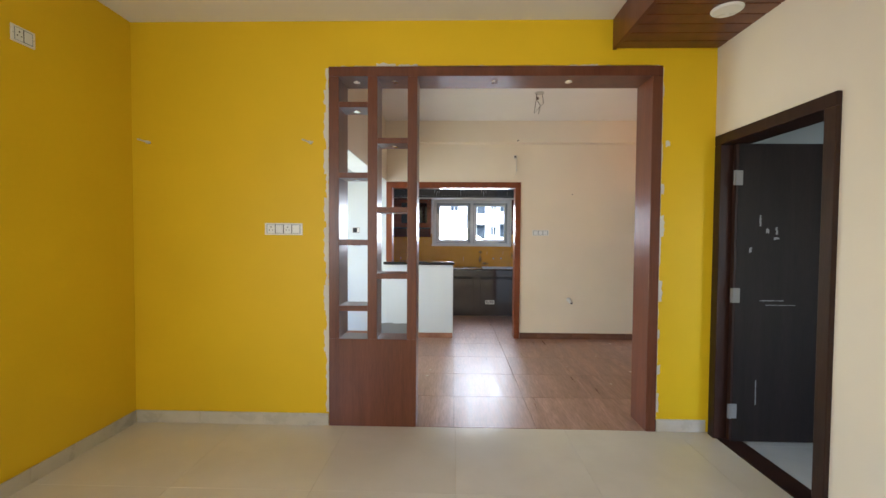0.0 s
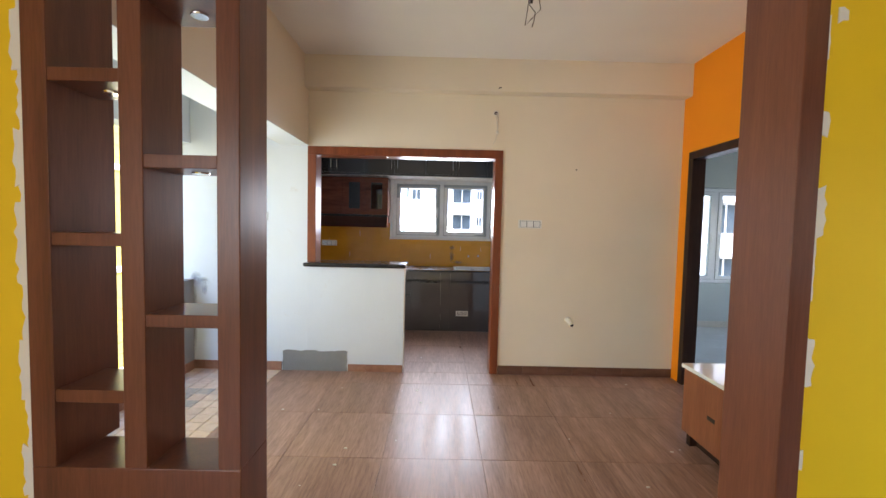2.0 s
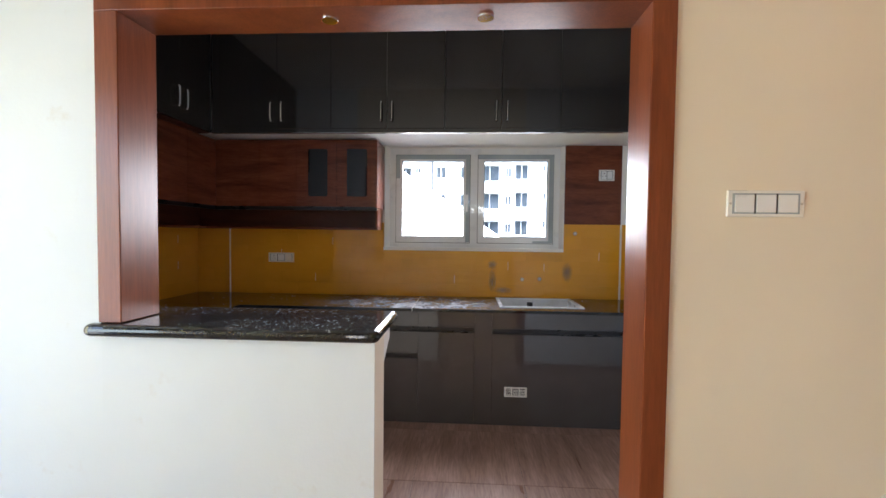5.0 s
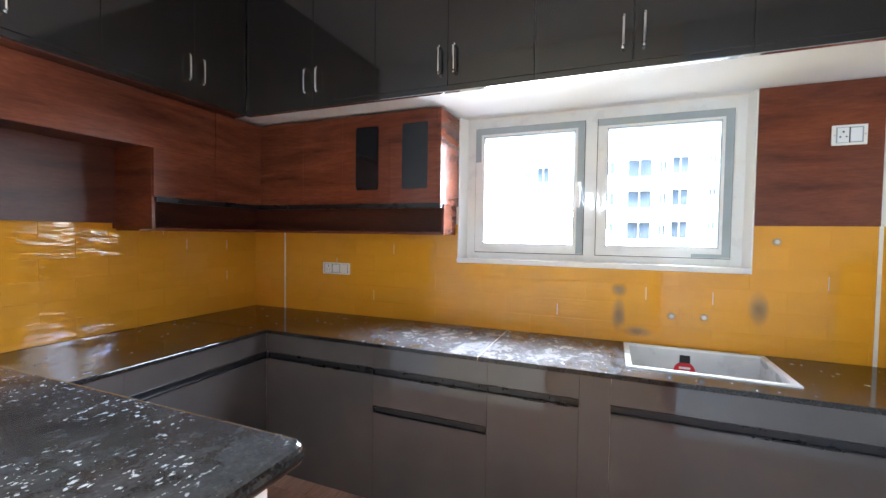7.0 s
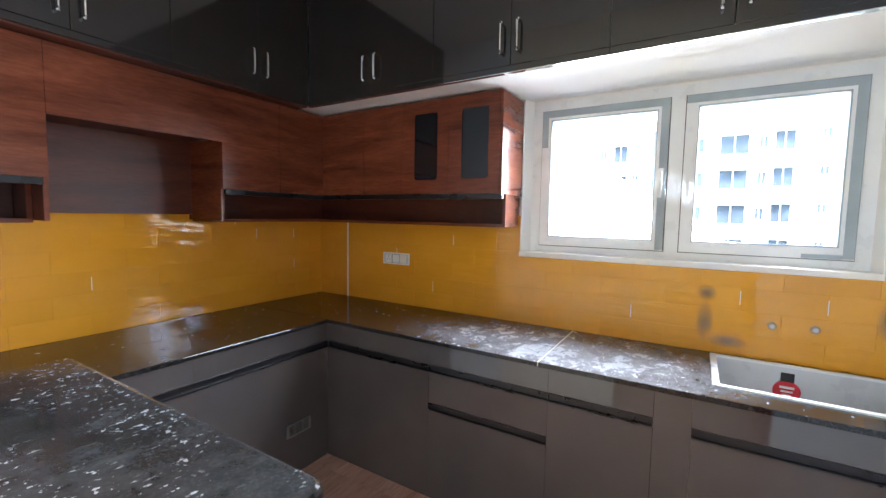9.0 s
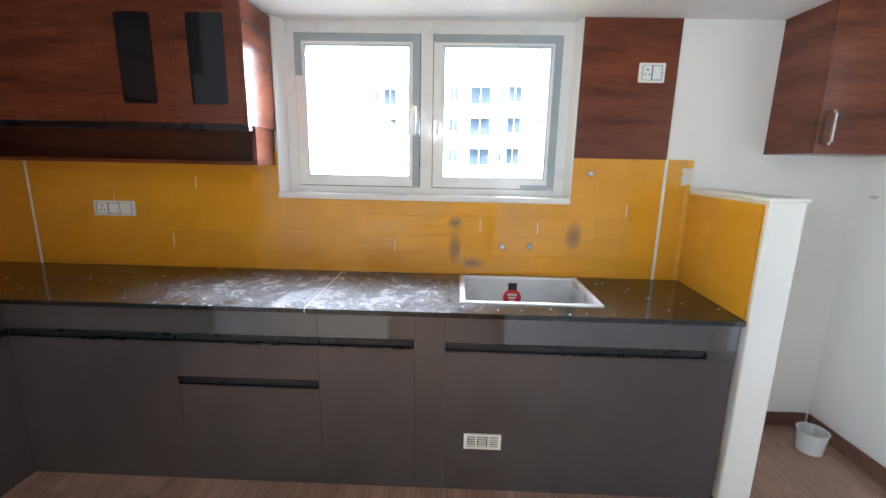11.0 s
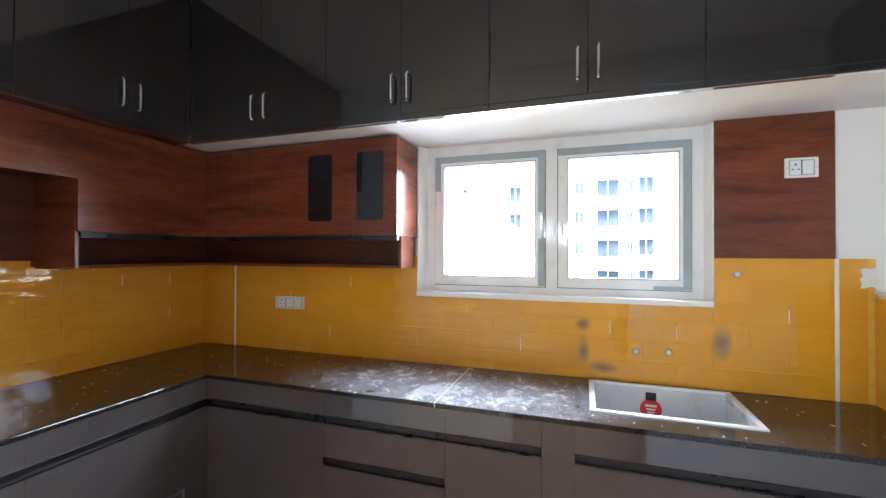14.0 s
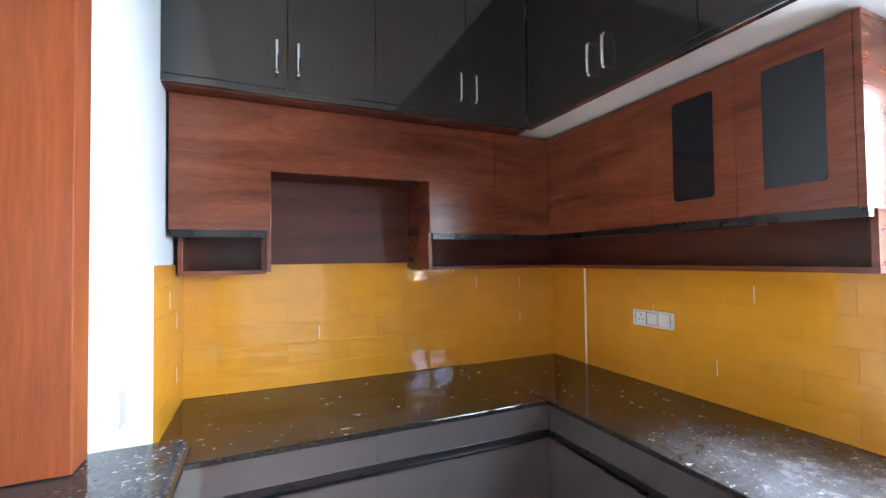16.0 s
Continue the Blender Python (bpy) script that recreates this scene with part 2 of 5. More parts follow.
M["dark_joint"] = plain("brown_joint", (0.10, 0.07, 0.055), 0.8, 0, 0.2, 20, 0.2)
M["tile"] = per_piece("yellow_glazed_tile", (0.66, 0.305, 0.018), (0.73, 0.345, 0.026), 0.05, (1, 1, 1), 3, 0, 0.5, 0.17, 0.05)
M["plank"] = per_piece("wood_look_floor_tile", (0.29, 0.158, 0.112), (0.53, 0.335, 0.262), 0.36, (4.0, 0.35, 1), 2.5, 0.06, 0.5, 0, 0.25)
M["slab"] = per_piece("beige_polished_tile", (0.64, 0.60, 0.51), (0.70, 0.66, 0.57), 0.14, (1, 1, 1), 2.5, 0.02, 0.5, 0, 0.06)
M["bed_slab"] = per_piece("grey_polished_tile", (0.50, 0.52, 0.49), (0.56, 0.58, 0.55), 0.08, (1, 1, 1), 2.5, 0.02, 0.5, 0, 0.06)
M["terracotta"] = per_piece("balcony_floor_tile", (0.60, 0.43, 0.34), (0.76, 0.62, 0.52), 0.5, (1, 1, 1), 14, 0.2, 0.4, 0, 0.3)
M["slate"] = per_piece("grey_balcony_tile", (0.26, 0.26, 0.27), (0.60, 0.50, 0.42), 0.5, (1, 1, 1), 18, 0.2, 0.4, 0, 0.3)
M["skirting"] = per_piece("brown_skirting_tile", (0.12, 0.055, 0.035), (0.24, 0.12, 0.08), 0.4, (0.6, 3, 3), 6, 0.08, 0.4, 0, 0.3)
M["red_skirting"] = per_piece("terracotta_skirting_tile", (0.30, 0.13, 0.075), (0.46, 0.24, 0.15), 0.5, (1, 1, 1), 10, 0.1, 0.4, 0, 0.3)
M["pale_skirting"] = per_piece("cream_skirting_tile", (0.52, 0.49, 0.40), (0.60, 0.56, 0.47), 0.3, (1, 1, 1), 6, 0.05, 0.4, 0, 0.1)
M["stain"] = soft_stain("cement_stain", (0.36, 0.32, 0.24), 16.0)
M["collar"] = plain("cement_collar", (0.40, 0.33, 0.22), 0.7, 0, 0.15, 30)
M["smear_grey"] = paint("chipped_plaster", (0.45, 0.43, 0.40), 0.85, 0.25, (0.6, 0.58, 0.54), 0.8)
M["vent_grey"] = plain("dark_grey_plastic", (0.12, 0.115, 0.11), 0.35, 0, 0.06)
M["wire"] = plain("old_wire", (0.05, 0.04, 0.035), 0.5)
M["pvc"] = plain("grey_pvc", (0.62, 0.60, 0.55), 0.45, 0, 0.1)
M["facade_yellow"] = paint("yellow_facade_paint", (0.72, 0.58, 0.10), 0.7, 0.06)
M["facade_white"] = paint("white_facade_paint", (0.80, 0.80, 0.78), 0.7, 0.06)
M["far_glass"] = plain("far_window_glass", (0.065, 0.08, 0.09), 0.5, 0, 0.3, 0.7, 0, 0, 0.15)
M["green_glass"] = plain("green_window_film", (0.01, 0.15, 0.115), 0.25, 0, 0.3, 4)
M["dark_room"] = plain("dark_interior", (0.05, 0.045, 0.04), 0.8)
M["ground"] = plain("pale_earth", (0.30, 0.27, 0.22), 0.9, 0, 0.25, 0.3)
M["cloth"] = plain("blue_cloth", (0.15, 0.28, 0.48), 0.9, 0, 0.3, 12)
M["cloth_pale"] = plain("pale_cloth", (0.60, 0.55, 0.48), 0.9, 0, 0.2, 12)
M["bucket"] = plain("translucent_white_plastic", (0.66, 0.67, 0.66), 0.4, 0, 0.05)
lamp_m, lamp_nt, lamp_b = fresh("frosted_lamp_glass")
lamp_b.inputs["Base Color"].default_value = (0.85, 0.85, 0.82, 1)
lamp_b.inputs["Roughness"].default_value = 0.35
M["lampglass"] = lamp_m
glass_m, glass_nt, glass_b = fresh("clear_glass")
glass_b.inputs["Transmission Weight"].default_value = 1.0
glass_b.inputs["Roughness"].default_value = 0.0
glass_b.inputs["IOR"].default_value = 1.05
M["glass"] = glass_m
tint_m, tint_nt, tint_b = fresh("black_cabinet_glass")
tint_b.inputs["Base Color"].default_value = (0.012, 0.012, 0.014, 1)
tint_b.inputs["Roughness"].default_value = 0.04
M["tint"] = tint_m

# ---- building blocks ----
ORIGIN = {}


def bx(bm, x0, x1, y0, y1, z0, z1):
    vs = [bm.verts.new(p) for p in ((x0, y0, z0), (x1, y0, z0), (x1, y1, z0), (x0, y1, z0), (x0, y0, z1), (x1, y0, z1), (x1, y1, z1), (x0, y1, z1))]
    for f in ((3, 2, 1, 0), (4, 5, 6, 7), (0, 1, 5, 4), (1, 2, 6, 5), (2, 3, 7, 6), (3, 0, 4, 7)):
        bm.faces.new([vs[i] for i in f])
    return bm


def box(x0, x1, y0, y1, z0, z1, bevel=0.0, seg=2):
    bm = bx(bmesh.new(), x0, x1, y0, y1, z0, z1)
    if bevel:
        bmesh.ops.bevel(bm, geom=bm.edges[:], offset=bevel, segments=seg, affect="EDGES", profile=0.5)
    return bm


def boxes(*dims):
    bm = bmesh.new()
    for d in dims:
        bx(bm, *d)
    return bm


def rod(bm, pts, r, n=8):
    """A round bar through the given points."""
    rings = []
    for i, p in enumerate(pts):
        p = Vector(p)
        a = Vector(pts[max(i - 1, 0)])
        c = Vector(pts[min(i + 1, len(pts) - 1)])
        d = (c - a).normalized()
        u = d.cross(Vector((0, 0, 1)) if abs(d.z) < 0.9 else Vector((1, 0, 0))).normalized()
        v = d.cross(u)
        rings.append([bm.verts.new(p + r * (math.cos(k * math.tau / n) * u + math.sin(k * math.tau / n) * v)) for k in range(n)])
    for a, b in zip(rings, rings[1:]):
        for k in range(n):
            bm.faces.new((a[k], a[(k + 1) % n], b[(k + 1) % n], b[k]))
    bm.faces.new(rings[0][::-1])
    bm.faces.new(rings[-1])
    return bm


def turned(bm, centre, profile, n=20, axis="z"):
    """A turned solid: profile of (radius, height)."""
    rings = []
    for r, h in profile:
        ring = []
        for k in range(n):
            a = k * math.tau / n
            q = (r * math.cos(a), r * math.sin(a), h)
            if axis == "y":
                q = (q[0], q[2], q[1])
            if axis == "x":
                q = (q[2], q[0], q[1])
            ring.append(bm.verts.new(Vector(centre) + Vector(q)))
        rings.append(ring)
    for a, b in zip(rings, rings[1:]):
        for k in range(n):
            bm.faces.new((a[k], a[(k + 1) % n], b[(k + 1) % n], b[k]))
    bm.faces.new(rings[0][::-1])
    bm.faces.new(rings[-1])
    bmesh.ops.recalc_face_normals(bm, faces=bm.faces[:])
    return bm


def mesh_of(name, bm, material):
    me = bpy.data.meshes.new(name)
    bm.to_mesh(me)
    bm.free()
    me.materials.append(material)
    return me


def part(name, bm, material, parent, label=""):
    base = ORIGIN[parent.name]
    bmesh.ops.translate(bm, vec=-base, verts=bm.verts[:])
    ob = new(name, mesh_of(name, bm, material))
    ob.parent = parent
    ORIGIN[ob.name] = base.copy()
    return tagged(ob, label)


def thing(name, at, label, category, group="", kind=""):
    ob = new(name)
    ob.location = at
    ob.empty_display_size = 0.1
    ORIGIN[ob.name] = Vector(at)
    return tagged(ob, label, category, group, kind)


def solid(name, bm, material, label, category, group="", kind=""):
    """A thing that is one mesh, with its origin at the middle of its base."""
    lo = [min(v.co[i] for v in bm.verts) for i in range(3)]
    hi = [max(v.co[i] for v in bm.verts) for i in range(3)]
    at = Vector(((lo[0] + hi[0]) / 2, (lo[1] + hi[1]) / 2, lo[2]))
    bmesh.ops.translate(bm, vec=-at, verts=bm.verts[:])
    ob = new(name, mesh_of(name, bm, material))
    ob.location = at
    ORIGIN[ob.name] = at
    return tagged(ob, label, category, group, kind)


def structure(name, bm, material, label, category):
    return solid(name, bm, material, label, category, "", "structure")


def holed(x0, x1, z0, z1, y0, y1, holes, axis="y"):
    """A wall slab with rectangular holes (a0, a1, z0, z1) through it; axis: the way its thickness runs."""
    xs = sorted({x0, x1, *(h[0] for h in holes), *(h[1] for h in holes)})
    zs = sorted({z0, z1, *(h[2] for h in holes), *(h[3] for h in holes)})
    bm = bmesh.new()
    for a, b in zip(xs, xs[1:]):
        run = None
        for c, d in list(zip(zs, zs[1:])) + [(None, None)]:
            solid_cell = c is not None and not any(h[0] <= a and b <= h[1] and h[2] <= c and d <= h[3] for h in holes)
            if solid_cell:
                run = (run[0], d) if run else (c, d)
            elif run:
                if axis == "y":
                    bx(bm, a, b, y0, y1, *run)
                else:
                    bx(bm, y0, y1, a, b, *run)
                run = None
    bmesh.ops.remove_doubles(bm, verts=bm.verts[:], dist=1e-5)
    return bm


def pieces(name, parent, bm_piece, material, places, label=""):
    """Alike pieces on one mesh, each an object of its own."""
    me = mesh_of(name, bm_piece, material)
    base = ORIGIN[parent.name]
    for m in places:
        ob = new(name, me)
        ob.parent = parent
        ob.matrix_basis = Matrix.Translation(-base) @ m
        if label:
            tagged(ob, label)


# ---- structure ----
CEIL = 2.96
Y1, Y2 = 3.2, 3.43          # partition wall
K1, K2 = 5.93, 6.08         # kitchen front wall
B = 8.15                    # kitchen back wall

wall_partition = structure("wall_partition", holed(-1.6, 2.79, 0, CEIL, Y1, Y2, [(0.02, 2.40, 0, 2.625)]), M["yellow"], "bright yellow painted wall with a wide framed opening", "wall")
structure("wall_partition_back", holed(-1.6, 3.55, 0, CEIL, Y2 + 0.001, Y2 + 0.02, [(0.02, 2.40, 0, 2.625)]), M["cream"], "cream painted back of the partition wall", "wall")
# the hole in the left wall is added for the living room fill lamp
structure("wall_living_left", holed(-3.15, Y1, 0, CEIL, -1.6, -1.45, [(-2.75, -0.45, 0.75, 2.25)], "x"), M["yellow"], "bright yellow painted side wall", "wall")
structure("wall_living_right", holed(-3.15, Y1, 0, CEIL, 2.79, 2.94, [(2.24, 3.15, 0, 2.12)], "x"), M["cream"], "cream painted wall with a dark door", "wall")
structure("wall_living_back", box(-1.6, 2.94, -3.3, -3.15, 0, CEIL), M["cream"], "plain cream wall", "wall")
structure("wall_bedroom_north", box(2.94, 7.5, 3.3, 3.43, 0, CEIL), M["bedroom"], "grey-green painted bedroom wall", "wall")
structure("wall_bedroom_east", box(6.2, 6.35, -0.6, 3.3, 0, CEIL), M["bedroom"], "grey-green painted bedroom wall", "wall")
# unseen opening, added only for the bedroom fill lamp
structure("wall_bedroom_south", holed(2.94, 6.35, 0, CEIL, -0.75, -0.6, [(3.9, 5.3, 0.9, 2.1)]), M["bedroom"], "grey-green painted bedroom wall with an unseen opening added for a fill lamp", "wall")
structure("wall_dining_right", holed(Y2 + 0.02, K1, 0, CEIL, 3.55, 3.64, [(4.86, 5.79, 0, 2.15)], "x"), M["orange"], "bright orange painted wall with a doorway", "wall")
structure("wall_kitchen_front", holed(-1.28, 3.70, 0, CEIL, K1, K2, [(0.0, 1.84, 1.01, 2.15), (0.925, 1.84, 0, 1.01)]), M["cream"], "cream painted wall with an opening to the kitchen", "wall")
structure("beam_over_kitchen_wall", box(0.0, 3.55, K1 - 0.12, K1, 2.67, CEIL), M["cream"], "cream painted ceiling beam along the wall", "beam")
structure("wall_kitchen_back", holed(-1.28, 3.70, 0, CEIL, B, B + 0.18, [(0.522, 2.02, 1.228, 2.107)]), M["white"], "white painted kitchen wall with a window", "wall")
structure("wall_kitchen_left", box(-1.28, -1.14, K2, B, 0, CEIL), M["white"], "white painted kitchen side wall", "wall")
# the hole is added out of view, only to hold the kitchen fill lamp
structure("wall_kitchen_right", holed(K2, B, 0, CEIL, 3.46, 3.70, [(6.12, 7.35, 0.06, 2.09)], "x"), M["white"], "cream painted kitchen side wall", "wall")
structure("beam_over_balcony", box(-0.25, 0.0, Y2 + 0.02, K1, 2.165, CEIL), M["cream"], "cream painted beam between dining room and balcony", "beam")
structure("balcony_lintel", box(-1.28, -1.11, Y2 + 0.02, K1, 2.15, CEIL), M["balcony"], "pale primed beam over the balcony opening", "beam")
structure("balcony_wall_skin", boxes((-1.28, 0.0, K1 - 0.006, K1, 0, 2.159), (-1.11, -0.256, K1 - 0.006, K1, 2.159, CEIL)), M["balcony"], "white primed balcony wall with cement smudges", "wall")
structure("half_wall_skin", box(0.0, 0.925, K1 - 0.006, K1, 0, 1.01, 0), M["balcony"], "white primed half wall under the counter slab", "wall")

floor_living = structure("floor_living", box(-1.45, 2.79, -3.15, Y1, -0.15, -0.004), M["grout"], "polished beige floor tiles", "floor")
floor_dining = structure("floor_dining", box(-0.25, 3.55, Y1, K1, -0.15, -0.004), M["dark_joint"], "brown wood-look floor tiles", "floor")
floor_kitchen = structure("floor_kitchen", box(-1.14, 3.46, K1, B, -0.15, -0.004), M["dark_joint"], "brown wood-look kitchen floor tiles", "floor")
floor_balcony = structure("floor_balcony", box(-1.28, -0.25, Y2, K1, -0.15, -0.006), M["grout"], "small terracotta balcony tiles with pale joints", "floor")
floor_bedroom = structure("floor_bedroom", box(2.79, 6.35, -0.75, 3.43, -0.15, -0.004), M["grout"], "polished grey bedroom floor tiles", "floor")
floor_bedroom_2 = structure("floor_bedroom_2", box(3.55, 7.65, 3.43, B, -0.15, -0.004), M["grout"], "polished grey bedroom floor tiles", "floor")
structure("wall_bedroom_2_back", holed(3.70, 7.65, 0, CEIL, B, B + 0.18, [(4.61, 6.26, 0.66, 2.09)]), M["bedroom"], "grey-green painted bedroom wall with a window", "wall")
# the east wall's hole is added for the second bedroom's fill lamp
structure("wall_bedroom_2_east", holed(3.43, B, 0, CEIL, 7.5, 7.65, [(4.8, 6.4, 0.8, 2.0)], "x"), M["bedroom"], "grey-green painted bedroom wall", "wall")
structure("wall_bedroom_2_side", holed(Y2, B, 0, CEIL, 3.6405, 3.655, [(4.86, 5.79, 0, 2.15)], "x"), M["bedroom"], "grey-green painted bedroom wall with a doorway", "wall")

structure("ceiling_living", box(-1.6, 2.94, -3.3, Y2, CEIL, CEIL + 0.15), M["ceiling"], "plain white ceiling", "ceiling")
structure("ceiling_dining", box(-1.28, 3.70, Y2, K2, CEIL, CEIL + 0.15), M["ceiling"], "plain white ceiling", "ceiling")
structure("ceiling_kitchen", box(-1.28, 3.70, K2, B + 0.18, CEIL, CEIL + 0.15), M["ceiling"], "plain white ceiling", "ceiling")
structure("ceiling_bedroom", box(2.94, 7.65, -0.75, Y2, CEIL, CEIL + 0.15), M["ceiling"], "plain white ceiling", "ceiling")
structure("ceiling_bedroom_2", box(3.70, 7.65, Y2, B + 0.18, CEIL, CEIL + 0.15), M["ceiling"], "plain white ceiling", "ceiling")
structure("kitchen_wall_skin", boxes((-1.14, -0.006, K2, K2 + 0.0004, 0.0, CEIL), (1.846, 3.46, K2, K2 + 0.0004, 0.0, CEIL)), M["balcony"], "white painted kitchen side of the front wall", "wall")

# ---- partition screen between living and dining room ----
screen = thing("partition_screen", (1.2, 3.31, 0), "brown laminate partition frame with an open lattice of shelves", "room divider")
FY0, FY1 = 3.185, 3.445
part("top_rail", box(0.015, 2.405, FY0, FY1, 2.56, 2.63, 0.003), M["frame_wood"], screen)
part("side_post", box(2.335, 2.405, FY0, FY1, 0, 2.56, 0.003), M["frame_wood"], screen)
LY0, LY1 = FY0 + 0.002, FY0 + 0.20
part("lattice_post", box(0.015, 0.09, LY0, FY1, 0.65, 2.56, 0.003), M["frame_wood"], screen)
part("lattice_post", box(0.30, 0.37, LY0, LY1, 0.65, 2.56, 0.003), M["frame_wood"], screen)
part("lattice_post", box(0.59, 0.66, LY0, LY1, 0.65, 2.56, 0.003), M["frame_wood"], screen)
part("base_panel", box(0.015, 0.66, LY0, LY1, 0, 0.65, 0.003), M["frame_wood"], screen)
for z in (2.34, 1.83, 1.34, 0.855):
    part("lattice_shelf", box(0.09, 0.30, LY0 + 0.003, LY1, z, z + 0.04, 0.002), M["frame_wood"], screen)
for z in (2.08, 1.58, 1.095):
    part("lattice_shelf", box(0.37, 0.59, LY0 + 0.003, LY1, z, z + 0.04, 0.002), M["frame_wood"], screen)


def downlight(x, y, z, group):
    t = thing("recessed_downlight", (x, y, z), "small unlit chrome downlight recessed in wood", "lamp", group)
    part("rim", turned(bmesh.new(), (x, y, z), [(0.026, -0.005), (0.027, 0.0), (0.018, 0.001), (0.018, -0.004)], 18), M["chrome"], t)
    part("lens", turned(bmesh.new(), (x, y, z), [(0.017, -0.002), (0.017, -0.0005)], 14), M["lampglass"], t)
    return t


for x, z in ((0.195, 2.56), (0.48, 2.56), (0.195, 2.34), (0.195, 1.83), (0.48, 2.08), (0.48, 1.58), (0.195, 1.34), (1.22, 2.56), (1.77, 2.56)):
    downlight(x, 3.30, z, "partition downlights")

# ---- kitchen opening ----
kf = thing("kitchen_opening_frame", (0.92, 6.0, 0), "reddish brown laminate frame round the kitchen opening", "door frame")
KY0, KY1 = K1 - 0.012, K2 + 0.012
part("top_rail", box(-0.005, 1.845, KY0, KY1, 2.075, 2.155, 0.003), M["red_wood"], kf)
part("side_post", box(1.77, 1.845, KY0, KY1, 0, 2.075, 0.003), M["red_wood"], kf)
part("side_post", box(-0.005, 0.075, KY0, KY1, 1.054, 2.075, 0.003), M["red_wood"], kf)
for x in (0.75, 1.27):
    downlight(x, 6.0, 2.075, "kitchen opening downlights")


def nosed_slab(x0, x1, y0, y1, z0, z1, corner):
    """A stone slab with a full round nose and rounded corners."""
    bm = bmesh.new()
    nose, rings = (z1 - z0) / 2, []
    for k in range(9):
        a = radians(-90 + 22.5 * k)
        inset, z = nose * (1 - math.cos(a)) * 0.9, (z0 + z1) / 2 + nose * math.sin(a)
        ring = []
        for cx, cy, start in ((x1 - corner, y1 - corner, 0), (x0 + corner, y1 - corner, 90), (x0 + corner, y0 + corner, 180), (x1 - corner, y0 + corner, 270)):
            for q in range(6):
                t = radians(start + 18 * q)
                ring.append(bm.verts.new((cx + (corner - inset) * math.cos(t), cy + (corner - inset) * math.sin(t), z)))
        rings.append(ring)
    n = len(rings[0])
    for a, b in zip(rings, rings[1:]):
        for k in range(n):
            bm.faces.new((a[k], a[(k + 1) % n], b[(k + 1) % n], b[k]))
    bm.faces.new(rings[0][::-1])
    bm.faces.new(rings[-1])
    return bm


pen = nosed_slab(-0.045, 0.945, 5.885, 6.27, 1.012, 1.052, 0.032)
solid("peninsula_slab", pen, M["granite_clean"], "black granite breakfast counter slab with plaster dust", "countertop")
brk = bmesh.new()
vs = [brk.verts.new(p) for p in ((0.075, K2, 1.012), (0.925, K2, 1.012), (0.925, K2, 0.90), (0.075, K2, 0.90), (0.075, K2 + 0.11, 1.012), (0.925, K2 + 0.11, 1.012), (0.925, K2 + 0.11, 0.965), (0.075, K2 + 0.11, 0.965))]
for f in ((0, 1, 2, 3), (5, 4, 7, 6), (1, 0, 4, 5), (3, 2, 6, 7), (0, 3, 7, 4), (2, 1, 5, 6)):
    brk.faces.new([vs[i] for i in f])
bmesh.ops.recalc_face_normals(brk, faces=brk.faces[:])
structure("half_wall_corbel", brk, M["white"], "plastered corbel under the counter slab", "wall")

# ---- kitchen base cabinets ----
F = 7.565   # face of the back run
L = -0.45   # face of the left run


def base_unit(x0, x1, label, grooves, seams=()):
    u = thing("base_cabinet", ((x0 + x1) / 2, 7.86, 0), label, "cabinet", "kitchen base cabinets")
    part("body", box(x0 + 0.002, x1 - 0.002, F + 0.02, B - 0.02, 0, 0.60 if x1 > 2 else 0.811), M["graphite_low"], u)
    return u


def front(u, x0, x1, z0, z1, name="door"):
    return part(name, box(x0 + 0.0003, x1 - 0.0003, F, F + 0.019, z0, z1, 0.0005), M["graphite_low"], u)


def groove(u, x0, x1, z):
    bm = bmesh.new()
    bx(bm, x0, x1, F - 0.004, F + 0.016, z - 0.02, z - 0.013)
    bx(bm, x0, x1, F - 0.004, F + 0.016, z + 0.013, z + 0.02)
    bx(bm, x0, x1, F + 0.008, F + 0.018, z - 0.013, z + 0.013)
    bx(bm, x0, x0 + 0.003, F - 0.004, F + 0.016, z - 0.013, z + 0.013)
    bx(bm, x1 - 0.003, x1, F - 0.004, F + 0.016, z - 0.013, z + 0.013)
    return part("handle_profile", bm, M["black"], u, "black recessed handle profile")


u = base_unit(-0.45, 0.27, "grey gloss corner base cabinet with black handle profile", 0)
front(u, -0.45, 0.27, 0.0, 0.660)
front(u, -0.45, 0.27, 0.700, 0.811, "top_strip")
groove(u, -0.43, 0.27, 0.680)
u = base_unit(0.27, 0.88, "grey gloss drawer cabinet with two black handle profiles", 0)
front(u, 0.27, 0.88, 0.0, 0.463, "lower_drawer")
front(u, 0.27, 0.88, 0.503, 0.660, "upper_drawer")
front(u, 0.27, 0.88, 0.700, 0.811, "top_strip")
groove(u, 0.27, 0.88, 0.680)
groove(u, 0.27, 0.88, 0.483)
u = base_unit(0.88, 1.285, "grey gloss base cabinet with black handle profile", 0)
front(u, 0.88, 1.285, 0.0, 0.660)
front(u, 0.88, 1.285, 0.700, 0.811, "top_strip")
groove(u, 0.88, 1.285, 0.680)
u = base_unit(1.285, 1.41, "narrow grey gloss filler panel", 0)
front(u, 1.285, 1.41, 0.0, 0.811, "panel")
u = base_unit(1.41, 2.585, "grey gloss sink cabinet with black handle profile", 0)
front(u, 1.41, 2.585, 0.0, 0.655)
front(u, 1.41, 2.585, 0.695, 0.811, "top_strip")
front(u, 2.47, 2.585, 0.655, 0.695, "infill")
groove(u, 1.41, 2.47, 0.675)

